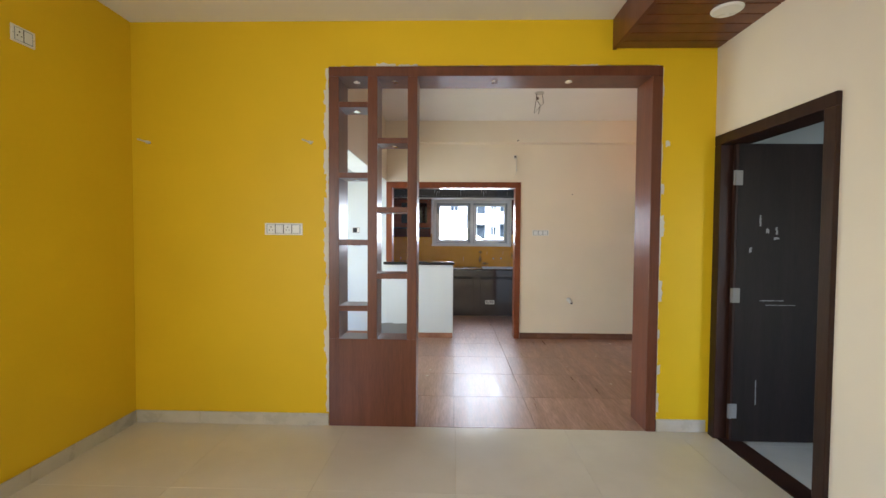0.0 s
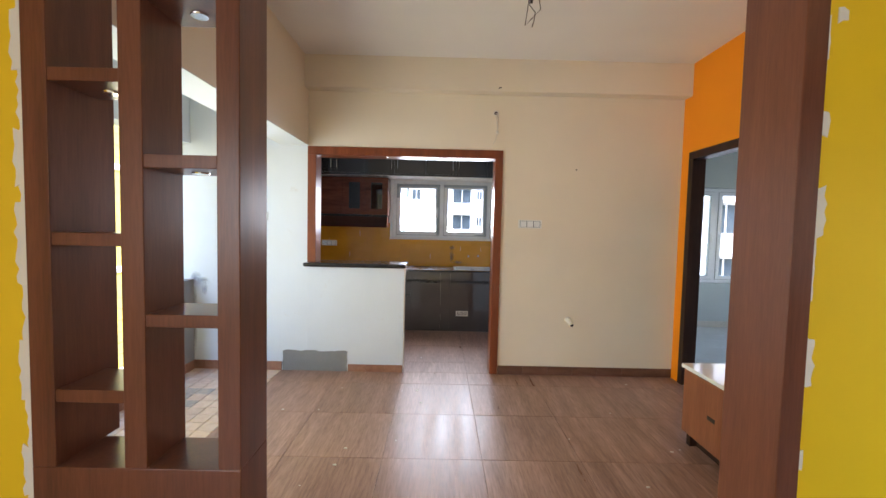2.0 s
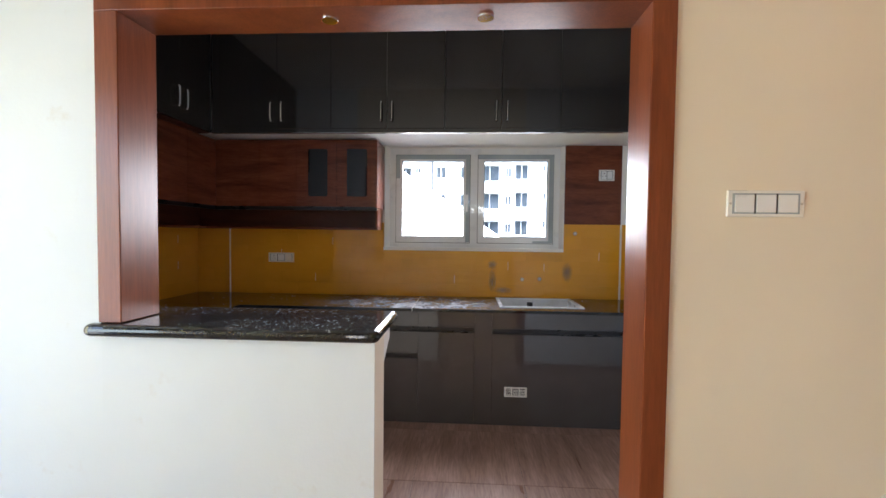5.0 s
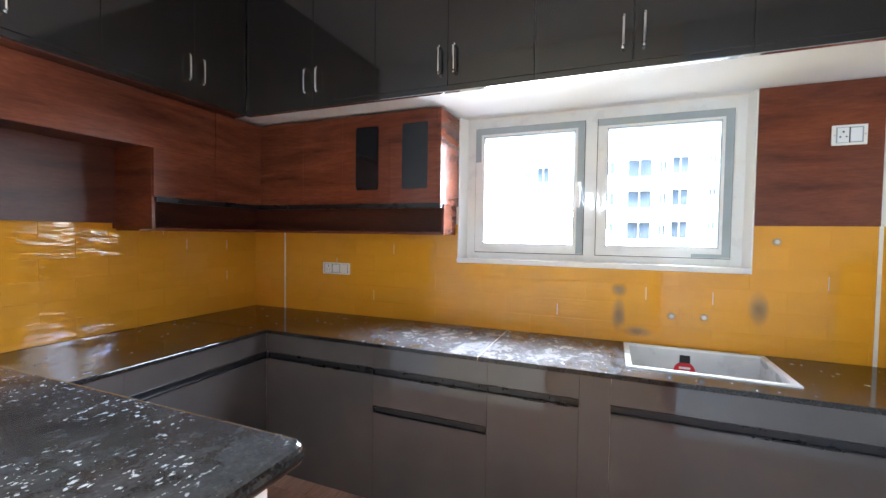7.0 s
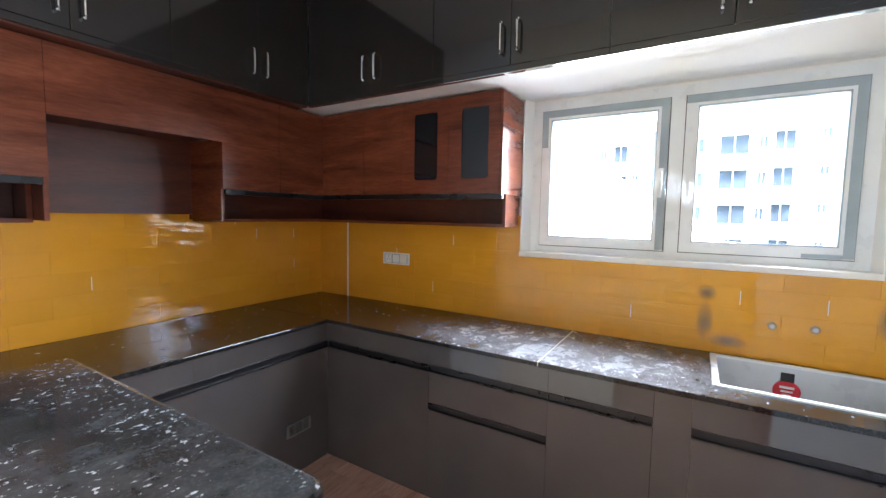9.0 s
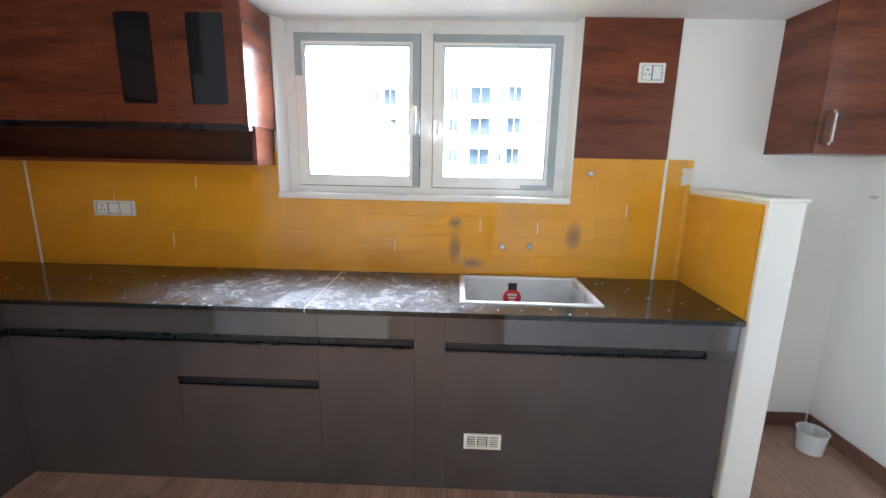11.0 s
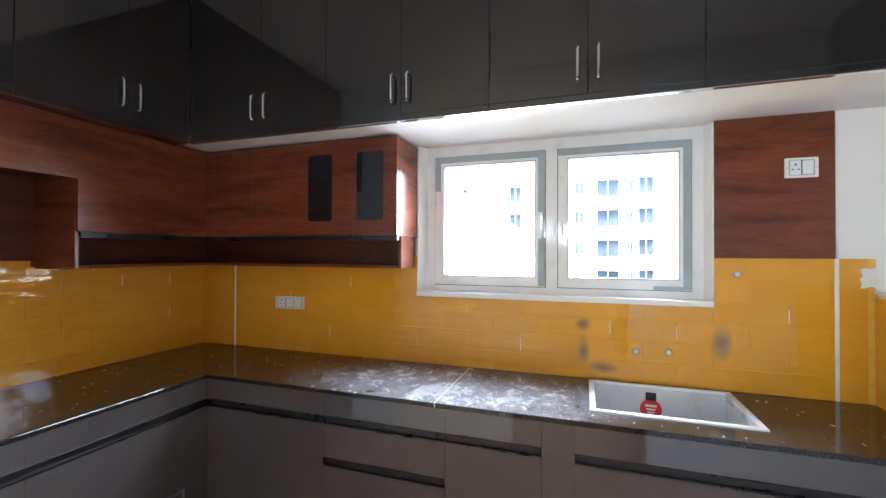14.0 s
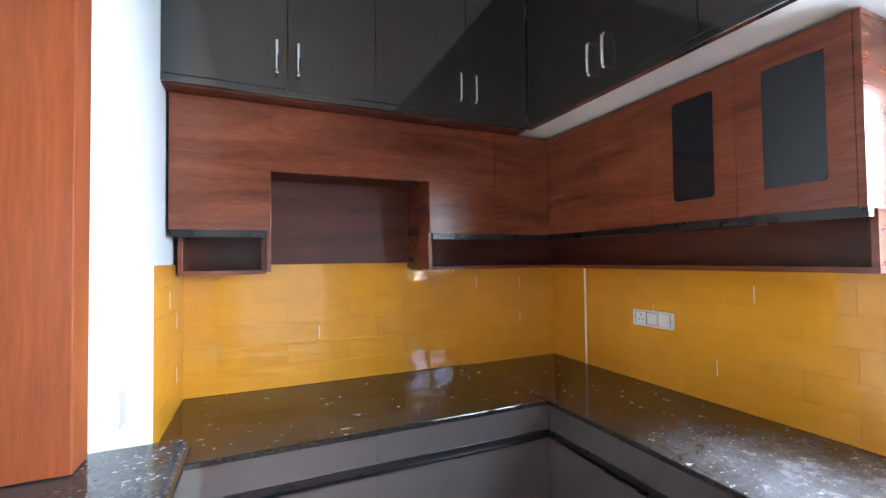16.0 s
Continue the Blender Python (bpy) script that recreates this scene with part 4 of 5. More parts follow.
part("rim", turned(bmesh.new(), (2.52, 2.68, 2.75), [(0.075, -0.012), (0.085, -0.004), (0.085, 0.001), (0.06, 0.001), (0.06, -0.01)], 28), M["switch"], dl)
part("lens", turned(bmesh.new(), (2.52, 2.68, 2.75), [(0.059, -0.006), (0.059, 0.0)], 24), M["lampglass"], dl)


# ---- switches and sockets ----
def plate(kind, x, y, z, turn, w, h, label, modules, group="switch plates"):
    """A plate centred on x, y, z; turn 0 faces -y, 90 faces +x, -90 faces -x. modules: s switch, p socket, b blank, o open box."""
    t = thing(kind, (x, y, z), label, "switch", group)
    t.rotation_euler = (0, 0, radians(turn))
    keep = ORIGIN[t.name]
    ORIGIN[t.name] = Vector((0, 0, 0))
    part("plate", box(-w / 2, w / 2, -0.009, 0, -h / 2, h / 2, 0.003), M["switch"], t)
    part("bezel", box(-w / 2 + 0.014, w / 2 - 0.014, -0.0093, -0.0085, -h * 0.39, h * 0.39), M["film"], t, "grey gap round the switches")
    n = len(modules)
    mw = (w - 0.035) / n
    for i, c in enumerate(modules):
        cx = -w / 2 + 0.0175 + mw * (i + 0.5)
        if c == "s":
            part("rocker", box(cx - mw * 0.44, cx + mw * 0.44, -0.0125, -0.008, -h * 0.33, h * 0.33, 0.0015), M["upvc"], t)
        if c == "p":
            sp = part("socket", box(cx - mw * 0.45, cx + mw * 0.45, -0.0105, -0.008, -h * 0.36, h * 0.36, 0.001), M["upvc"], t)
            for dx, dz, r in ((0, 0.014, 0.0045), (-0.011, -0.008, 0.0035), (0.011, -0.008, 0.0035)):
                part("pin_hole", turned(bmesh.new(), (cx + dx, -0.0106, dz), [(r, -0.0003), (r, 0.0003)], 10, "y"), M["black"], sp)
        if c == "b":
            part("blank", box(cx - mw * 0.46, cx + mw * 0.46, -0.0105, -0.008, -h * 0.37, h * 0.37, 0.001), M["switch"], t)
        if c == "o":
            part("open_module", box(cx - mw * 0.45, cx + mw * 0.45, -0.0102, -0.008, -h * 0.36, h * 0.36, 0.001), M["black"], t, "open empty module")
        if c != "b" and i:
            part("divider", box(cx - mw * 0.5 - 0.002, cx - mw * 0.5 + 0.002, -0.0097, -0.0085, -h * 0.38, h * 0.38), M["black"], t)
    for sx in (-1, 1):
        part("screw", turned(bmesh.new(), (sx * (w / 2 - 0.009), -0.0093, 0), [(0.0035, -0.0006), (0.0035, 0.0006)], 10, "y"), M["steel"], t, "steel screw")
    ORIGIN[t.name] = keep
    return t


plate("switch_plate", -0.32, Y1 - 0.001, 1.455, 0, 0.28, 0.088, "white switch plate with socket on the yellow wall", "psps")
plate("wall_socket", -1.449, 2.42, 2.49, 90, 0.13, 0.09, "small white socket high on the yellow wall", "ps")
plate("switch_plate", 2.12, K1 - 0.001, 1.465, 0, 0.225, 0.08, "white three-gang switch plate on the cream wall", "sss")
plate("switch_plate", 3.549, 4.64, 1.46, -90, 0.22, 0.09, "white switch plate with socket on the orange wall", "pss")
plate("wall_socket", -0.38, B - 0.013, 1.147, 0, 0.225, 0.08, "white socket plate on the yellow tiles", "psb")
plate("wall_socket", 2.365, B - 0.013, 1.862, 0, 0.125, 0.09, "white socket plate on the walnut panel", "ps")
plate("wall_socket", 3.459, 7.68, 1.435, -90, 0.12, 0.075, "white socket plate on the cream kitchen wall", "ps")

# open box in the balcony wall
ob_ = thing("open_switch_box", (-0.425, K1 - 0.006, 1.485), "open metal switch box set in the white wall", "switch box")
part("box_rim", boxes((-0.475, -0.375, K1 - 0.010, K1 - 0.006, 1.445, 1.452), (-0.475, -0.375, K1 - 0.010, K1 - 0.006, 1.518, 1.525), (-0.475, -0.468, K1 - 0.010, K1 - 0.006, 1.452, 1.518), (-0.382, -0.375, K1 - 0.010, K1 - 0.006, 1.452, 1.518)), M["steel"], ob_)
part("box_back", box(-0.468, -0.382, K1 - 0.0075, K1 - 0.006, 1.452, 1.518), M["black"], ob_)
part("module", box(-0.408, -0.384, K1 - 0.014, K1 - 0.0075, 1.455, 1.515, 0.002), M["switch"], ob_)


# ---- skirtings ----
def skirt_x(x0, x1, y, mat, n, h=0.085, side=-1, label="brown tile skirting"):
    s = structure("baseboard", box(x0, x1, min(y, y + side * 0.004), max(y, y + side * 0.004), 0, h - 0.006), M["dark_joint"], label, "skirting")
    w = (x1 - x0) / n
    ya, yb = sorted((side * 0.004, side * 0.013))
    pieces("skirting_tile", s, box(-w / 2 + 0.001, w / 2 - 0.001, ya, yb, 0, h, 0.0015, 1), M[mat], [Matrix.Translation((x0 + w * (i + 0.5), y, 0)) for i in range(n)])


def skirt_y(y0, y1, x, mat, n, h=0.085, side=1, label="brown tile skirting"):
    s = structure("baseboard", box(min(x, x + side * 0.004), max(x, x + side * 0.004), y0, y1, 0, h - 0.006), M["dark_joint"], label, "skirting")
    w = (y1 - y0) / n
    xa, xb = sorted((side * 0.004, side * 0.013))
    pieces("skirting_tile", s, box(xa, xb, -w / 2 + 0.001, w / 2 - 0.001, 0, h, 0.0015, 1), M[mat], [Matrix.Translation((x, y0 + w * (i + 0.5), 0)) for i in range(n)])


skirt_x(1.85, 3.545, K1, "skirting", 7)
skirt_x(0.395, 0.922, K1 - 0.006, "red_skirting", 3, 0.07)
skirt_x(-1.10, -0.245, K1 - 0.006, "red_skirting", 7, 0.085, -1, "terracotta tile skirting on the balcony")
skirt_y(Y2 + 0.03, 4.845, 3.55, "skirting", 4, 0.085, -1)
skirt_x(-1.44, 0.01, Y1, "pale_skirting", 3, 0.09, -1, "cream tile skirting")
skirt_x(2.41, 2.765, Y1, "pale_skirting", 1, 0.09, -1, "cream tile skirting")
skirt_y(-3.1, Y1 - 0.014, -1.45, "pale_skirting", 8, 0.09, 1, "cream tile skirting")
skirt_y(-3.1, 2.22, 2.79, "pale_skirting", 7, 0.09, -1, "cream tile skirting")
skirt_x(2.775, 3.44, B, "skirting", 2, 0.08, -1)
skirt_y(7.0, B - 0.015, 3.46, "skirting", 3, 0.08, -1)
skirt_x(3.72, 7.4, B, "pale_skirting", 6, 0.09, -1, "grey tile skirting")


def ragged(bm, x0, x1, z0, z1, y0, y1, step, amp, seed, top=True):
    """A slab with ragged edges."""
    rnd = random.Random(seed)
    pts = []
    n = max(2, int((x1 - x0) / step))
    for i in range(n + 1):
        pts.append((x0 + (x1 - x0) * i / n, z0 + (rnd.uniform(-amp, amp) if not top else 0)))
    m = max(1, int((z1 - z0) / step))
    for i in range(1, m):
        pts.append((x1 + rnd.uniform(-amp, amp), z0 + (z1 - z0) * i / m))
    for i in range(n + 1):
        pts.append((x1 - (x1 - x0) * i / n, z1 + rnd.uniform(-amp, amp)))
    for i in range(1, m):
        pts.append((x0 + rnd.uniform(-amp, amp), z1 - (z1 - z0) * i / m))
    lo = [bm.verts.new((x, y0, z)) for x, z in pts]
    hi = [bm.verts.new((x, y1, z)) for x, z in pts]
    bm.faces.new(lo)
    bm.faces.new(hi[::-1])
    k = len(pts)
    for i in range(k):
        bm.faces.new((lo[i], hi[i], hi[(i + 1) % k], lo[(i + 1) % k]))
    return bm


pt = ragged(bmesh.new(), -0.235, 0.39, 0.0, 0.195, K1 - 0.014, K1 - 0.0055, 0.03, 0.008, 4)
bmesh.ops.recalc_face_normals(pt, faces=pt.faces[:])
solid("cement_patch", pt, M["cement"], "bare grey cement patch at the foot of the wall", "patch")
for x0, x1, z0, z1 in ((-1.13, -1.00, 0.80, 0.955), (-1.07, -0.93, 0.80, 0.90), (-1.12, -1.05, 0.05, 0.92), (-1.02, -0.95, 0.70, 0.85)):
    solid("cement_smear", box(x0, x1, K1 - 0.0092, K1 - 0.0084, z0, z1), M["smear"], "grey cement smear on the white wall", "patch", "cement smears")

# putty round the partition frame
rnd = random.Random(11)
spots = [(-0.022, 0.014, z, z + rnd.uniform(0.08, 0.26)) for z in (0.55, 0.86, 1.22, 1.52, 1.86, 2.12, 2.36)]
spots += [(2.406, 2.406 + rnd.uniform(0.012, 0.034), z, z + rnd.uniform(0.05, 0.2)) for z in (0.14, 0.42, 0.68, 0.95, 1.22, 1.42, 1.72, 1.95, 2.42)]
spots += [(0.36, 0.50, 2.632, 2.655), (0.52, 0.66, 2.632, 2.646), (1.75, 1.95, 2.632, 2.642), (2.44, 2.47, 2.06, 2.10), (-0.008, 0.014, 0.10, 2.62), (2.406, 2.414, 0.1, 2.62), (0.02, 2.4, 2.631, 2.635)]
for i, (x0, x1, z0, z1) in enumerate(spots):
    pt = ragged(bmesh.new(), x0, x1, z0, z1, Y1 - (0.003 if x1 - x0 > 0.01 and z1 - z0 < 2 and x1 - x0 < 2 else 0.0015) - 0.0002 * (i % 3), Y1 + 0.001, 0.022, 0.007 if x1 - x0 > 0.02 else 0.0025, 40 + i, False)
    bmesh.ops.recalc_face_normals(pt, faces=pt.faces[:])
    solid("putty_patch", pt, M["putty"], "rough white putty along the frame edge", "patch", "putty patches")


# ---- wires, pipes and stubs ----
def cable(name, pts, r, mat, label, category="wire", group=""):
    return solid(name, rod(bmesh.new(), pts, r, 6), M[mat], label, category, group)


for x, lab in ((-0.12, 1), (-1.32, 2)):
    st = thing("wall_light_point", (x, Y1, 2.085), "cut conduit stub with taped wires in the yellow wall", "wire", "wall light points")
    part("conduit", turned(bmesh.new(), (x, Y1 - 0.015, 2.085), [(0.011, -0.012), (0.011, 0.015)], 12, "y"), M["pvc"], st)
    part("wire", rod(bmesh.new(), [(x - 0.002, Y1 - 0.02, 2.085), (x - 0.02, Y1 - 0.05, 2.09), (x - 0.045, Y1 - 0.06, 2.098)], 0.006, 6), M["cloth_pale"], st, "pale taped wire")
    part("wire", rod(bmesh.new(), [(x + 0.002, Y1 - 0.02, 2.085), (x + 0.02, Y1 - 0.055, 2.078), (x + 0.035, Y1 - 0.05, 2.082)], 0.006, 6), M["cloth_pale"], st, "pale taped wire")
cj = thing("ceiling_light_point", (1.84, 4.72, CEIL), "round ceiling box with loose hanging wires", "wire")
part("box", turned(bmesh.new(), (1.84, 4.72, CEIL), [(0.04, -0.012), (0.05, -0.008), (0.05, 0.0)], 20), M["steel"], cj)
part("wire", rod(bmesh.new(), [(1.81, 4.72, 2.95), (1.80, 4.70, 2.87), (1.785, 4.71, 2.74), (1.83, 4.72, 2.79), (1.885, 4.72, 2.85), (1.868, 4.72, 2.95)], 0.003, 6), M["wire"], cj)
part("wire", rod(bmesh.new(), [(1.815, 4.73, 2.95), (1.815, 4.73, 2.88), (1.85, 4.72, 2.83), (1.845, 4.72, 2.78), (1.83, 4.71, 2.73)], 0.003, 6), M["wire"], cj)
part("connector", turned(bmesh.new(), (1.825, 4.72, 2.90), [(0.008, -0.012), (0.008, 0.012)], 8), M["wire"], cj)
wp = thing("wall_light_point", (1.77, K1, 2.35), "loose wires hanging from a hole in the wall", "wire", "wall light points")
part("hole_ring", turned(bmesh.new(), (1.765, K1 - 0.004, 2.50), [(0.026, -0.003), (0.03, 0.0), (0.03, 0.004)], 16, "y"), M["putty"], wp)
part("hole", turned(bmesh.new(), (1.765, K1 - 0.0075, 2.50), [(0.017, -0.0008), (0.017, 0.0008)], 14, "y"), M["wire"], wp)
part("wire", rod(bmesh.new(), [(1.77, K1 - 0.008, 2.50), (1.785, K1 - 0.03, 2.45), (1.782, K1 - 0.03, 2.38), (1.778, K1 - 0.02, 2.33)], 0.004, 6), M["cloth_pale"], wp)
part("wire", rod(bmesh.new(), [(1.76, K1 - 0.008, 2.50), (1.775, K1 - 0.02, 2.42), (1.778, K1 - 0.018, 2.30), (1.765, K1 - 0.015, 2.25), (1.745, K1 - 0.012, 2.215)], 0.002, 6), M["steel"], wp)
part("connector", box(1.768, 1.792, K1 - 0.03, K1 - 0.008, 2.31, 2.335, 0.004), M["pvc"], wp)
cable("beam_hook", [(1.775, K1 - 0.12, 2.70), (1.79, K1 - 0.145, 2.695), (1.765, K1 - 0.15, 2.685)], 0.004, "wire", "small cut wire stub at the beam", "wire")
st = thing("wall_light_point", (0.0, 4.79, 2.57), "cut wires sticking out of the beam", "wire", "wall light points")
part("wire", rod(bmesh.new(), [(0, 4.79, 2.57), (0.03, 4.80, 2.58), (0.035, 4.84, 2.57)], 0.006, 6), M["pvc"], st)
part("wire", rod(bmesh.new(), [(0, 4.78, 2.565), (0.03, 4.76, 2.55), (0.04, 4.74, 2.57)], 0.006, 6), M["wire"], st)
pp = thing("drain_pipe_stub", (2.53, K1, 0.52), "short bent plastic pipe stub in the wall", "pipe")
part("sleeve", turned(bmesh.new(), (2.52, K1 - 0.012, 0.55), [(0.028, -0.012), (0.03, 0.012)], 16, "y"), M["pvc"], pp)
part("elbow", rod(bmesh.new(), [(2.52, K1 - 0.005, 0.55), (2.522, K1 - 0.045, 0.545), (2.528, K1 - 0.055, 0.53), (2.535, K1 - 0.065, 0.512)], 0.023, 14), M["pvc"], pp)
part("bore", turned(bmesh.new(), (2.537, K1 - 0.075, 0.512), [(0.016, -0.001), (0.016, 0.002)], 14, "y"), M["black"], pp)
for x, z in ((2.545, 1.99), (-0.63, 0.55)):
    solid("wall_plug", turned(bmesh.new(), (x, K1 - 0.0075, z), [(0.007, -0.0012), (0.007, 0.0012)], 10, "y"), M["wire"], "small dark plug hole in the wall", "plug", "wall plugs")

# ---- low television unit ----
tv = thing("tv_unit", (3.245, 3.95, 0), "low teak laminate television unit with a white top", "cabinet")
part("body", box(2.96, 3.535, 3.50, 4.70, 0.075, 0.505, 0.002), M["tv_wood"], tv)
part("plinth", box(3.0, 3.535, 3.52, 4.66, 0, 0.075), M["dark_frame"], tv)
part("top", box(2.935, 3.54, 3.49, 4.725, 0.505, 0.53, 0.003), M["white_top"], tv, "white polished top")
for a, b in ((3.502, 4.10), (4.104, 4.698)):
    d = part("drawer_front", box(2.94, 2.958, a, b, 0.08, 0.50, 0.002), M["tv_wood"], tv)
    part("handle", box(2.936, 2.942, (a + b) / 2 - 0.035, (a + b) / 2 + 0.035, 0.27, 0.295, 0.002), M["black"], d, "black recessed handle")
part("foot", box(2.955, 3.0, 4.62, 4.66, 0, 0.075), M["dark_frame"], tv)

# ---- balcony ----
structure("beam_white_skin", boxes((-0.256, 0.0, Y2 + 0.02, K1 - 0.007, 2.159, 2.165), (-0.256, -0.25, Y2 + 0.02, K1 - 0.007, 2.165, CEIL)), M["balcony"], "white primed underside of the balcony beam", "beam")
structure("balcony_parapet", boxes((-1.26, -1.09, 5.60, K1, 0, 0.868), (-1.26, -1.09, Y2 + 0.02, 5.60, 0, 0.225)), M["cement"], "grey cement balcony parapet with a raised end", "parapet")
skirt_y(Y2 + 0.03, 5.90, -1.09, "red_skirting", 18, 0.085, 1, "terracotta tile skirting on the parapet")

# ---- kitchen details ----
structure("tile_joint_strip", box(-0.845, -0.833, B - 0.0145, B - 0.0115, 0.833, 1.39), M["joint"], "white grout strip between tiles", "trim")
structure("tile_joint_strip_2", box(2.485, 2.50, B - 0.0145, B - 0.0115, 0.833, 1.455), M["joint"], "white grout strip between tiles", "trim")
structure("tile_edge_strip", box(-0.56, -0.545, K2 + 0.0005, K2 + 0.012, 0.79, 1.44), M["joint"], "white tile edge strip", "trim")
structure("low_wall_cap", skewed(box(2.622, 2.775, 7.53, B, 1.302, 1.318, 0.006)), M["white"], "white plaster cap on the low wall", "trim")
structure("low_wall_edge_strip", skewed(box(2.624, 2.64, 7.532, 7.548, 0.835, 1.302, 0.002)), M["joint"], "white tile edge strip", "trim")
pt = ragged(bmesh.new(), -0.30, -0.25, 1.02, 1.11, K2 + 0.0002, K2 + 0.003, 0.012, 0.007, 92, False)
bmesh.ops.recalc_face_normals(pt, faces=pt.faces[:])
solid("plaster_chip", pt, M["smear_grey"], "chipped grey spot in the white plaster", "patch")
structure("tile_top_edge", boxes((2.50, 2.632, B - 0.014, B - 0.0005, 1.4555, 1.461), (2.6265, 2.632, B - 0.014, B - 0.0005, 1.32, 1.4553)), M["joint"], "white edge of the cut tiles", "trim")
pt = ragged(bmesh.new(), 2.575, 2.628, 1.335, 1.415, B - 0.0135, B - 0.0105, 0.014, 0.008, 91, False)
bmesh.ops.recalc_face_normals(pt, faces=pt.faces[:])
solid("putty_patch", pt, M["putty"], "rough white putty at the cut tile corner", "patch", "putty patches")
for x, z in ((1.69, 0.99), (1.835, 0.995), (2.12, 1.38)):
    tp = thing("tap_point", (x, B - 0.012, z), "capped steel water point in the tiles", "tap point", "water points")
    part("ring", turned(bmesh.new(), (x, B - 0.014, z), [(0.015, -0.003), (0.017, 0.0), (0.017, 0.003)], 16, "y"), M["collar"], tp)
    part("cap", turned(bmesh.new(), (x, B - 0.017, z), [(0.009, -0.006), (0.010, 0.001)], 12, "y"), M["pvc"], tp)
for x0, x1, z0, z1 in ((2.01, 2.11, 0.955, 1.155), (1.39, 1.49, 1.065, 1.155), (1.40, 1.48, 0.86, 1.09), (1.44, 1.62, 0.86, 0.93)):
    solid("cement_stain", box(x0, x1, B - 0.0134, B - 0.0126, z0, z1), M["stain"], "dull grey cement stain on the yellow tiles", "stain", "tile stains")
bk = thing("plastic_tub", (3.30, 7.93, 0), "small white plastic tub on the floor", "tub")
part("wall", turned(bmesh.new(), (3.30, 7.93, 0), [(0.055, 0.0), (0.065, 0.11), (0.07, 0.115), (0.064, 0.115), (0.052, 0.006)], 24), M["bucket"], bk)
cable("wall_hook", [(3.46, 8.04, 1.30), (3.43, 8.04, 1.30), (3.425, 8.01, 1.295)], 0.006, "pvc", "small grey stub in the kitchen wall", "stub")
cb = thing("kitchen_light_point", (1.75, 6.75, CEIL), "cut white wires hanging from the kitchen ceiling", "wire")
for k, dx in enumerate((-0.02, 0.0, 0.02)):
    part("wire", rod(bmesh.new(), [(1.75 + dx, 6.75, CEIL), (1.75 + dx * 2, 6.74, CEIL - 0.06), (1.75 + dx * 4 - 0.02, 6.73, CEIL - 0.15)], 0.003, 6), M["pvc"], cb)

# scuffs on the open door
rnd = random.Random(5)
for x, z, w, h in ((3.01, 1.53, 0.012, 0.07), (3.06, 1.46, 0.02, 0.03), (3.12, 1.41, 0.035, 0.015), (2.95, 1.33, 0.018, 0.03), (3.1, 0.985, 0.16, 0.006), (3.16, 0.955, 0.20, 0.004), (3.01, 0.35, 0.006, 0.17), (3.12, 1.46, 0.012, 0.05)):
    pt = ragged(bmesh.new(), x - w / 2, x + w / 2, z - h / 2, z + h / 2, 3.0435, 3.0452, max(0.01, min(w, h) * 0.8), min(w, h) * 0.3, rnd.randint(0, 999), False)
    bmesh.ops.recalc_face_normals(pt, faces=pt.faces[:])
    solid("door_scuff", pt, M["cement"], "pale scuff mark on the dark door", "scuff", "door scuffs")

# plaster crumbs on the dining floor
for i in range(34):
    x, y = rnd.uniform(0.0, 3.2), rnd.uniform(3.7, 6.6)
    if K1 - 0.1 < y < K2 + 0.3 and not 1.0 < x < 1.7:
        continue
    bm = bmesh.new()
    bmesh.ops.create_icosphere(bm, subdivisions=1, radius=rnd.uniform(0.004, 0.011), matrix=Matrix.Translation((x, y, 0.003)) @ Matrix.Diagonal((1.3, 0.8, 0.4, 1)))
    solid("plaster_crumb", bm, M["putty"], "small white plaster crumb on the floor", "debris", "plaster crumbs")

# ---- outside ----
structure("ground", box(-400, 400, -400, 400, -7.3, -7.0), M["ground"], "pale bare ground far below", "ground")


def facade_boards(x, y0, y1, z0, z1, step, holes):
    out = []
    z = z0
    while z < z1 - 0.01:
        runs = [(y0, y1)]
        for a, b, c, d in holes:
            if z + step > c and z < d:
                runs = [r for p, q in runs for r in ((p, min(q, a)), (max(p, b), q)) if r[1] - r[0] > 0.02]
        out += [(p, q, z) for p, q in runs]
        z += step
    return out


yb = thing("yellow_apartment_building", (-10, 9.0, -7), "pale yellow rendered building with white bands and grilled windows", "building")
part("wall", box(-14, -7.06, 1.0, 22, -7, 9), M["facade_yellow"], yb)
win_list = [(y, y + 1.75, z, z + 0.88) for y in (3.4, 6.6, 9.9, 14.2, 17.6) for z in (-4.2, -1.46, 1.17, 3.9, 6.6)]
bands = (-2.6, 0.06, 2.68, 5.4)
for y0, y1, z in facade_boards(-7.06, 1.0, 22, -6.9, 8.8, 0.30, win_list):
    part("board", box(-7.07, -7.03, y0, y1, z + 0.006, z + 0.294), M["facade_yellow"], yb)
for z in bands:
    part("band", box(-7.05, -6.98, 1.0, 22, z, z + 0.14, 0.01), M["facade_white"], yb, "white rendered band")
part("parapet", box(-14.05, -7.0, 0.95, 22.05, 9, 9.5), M["facade_white"], yb)
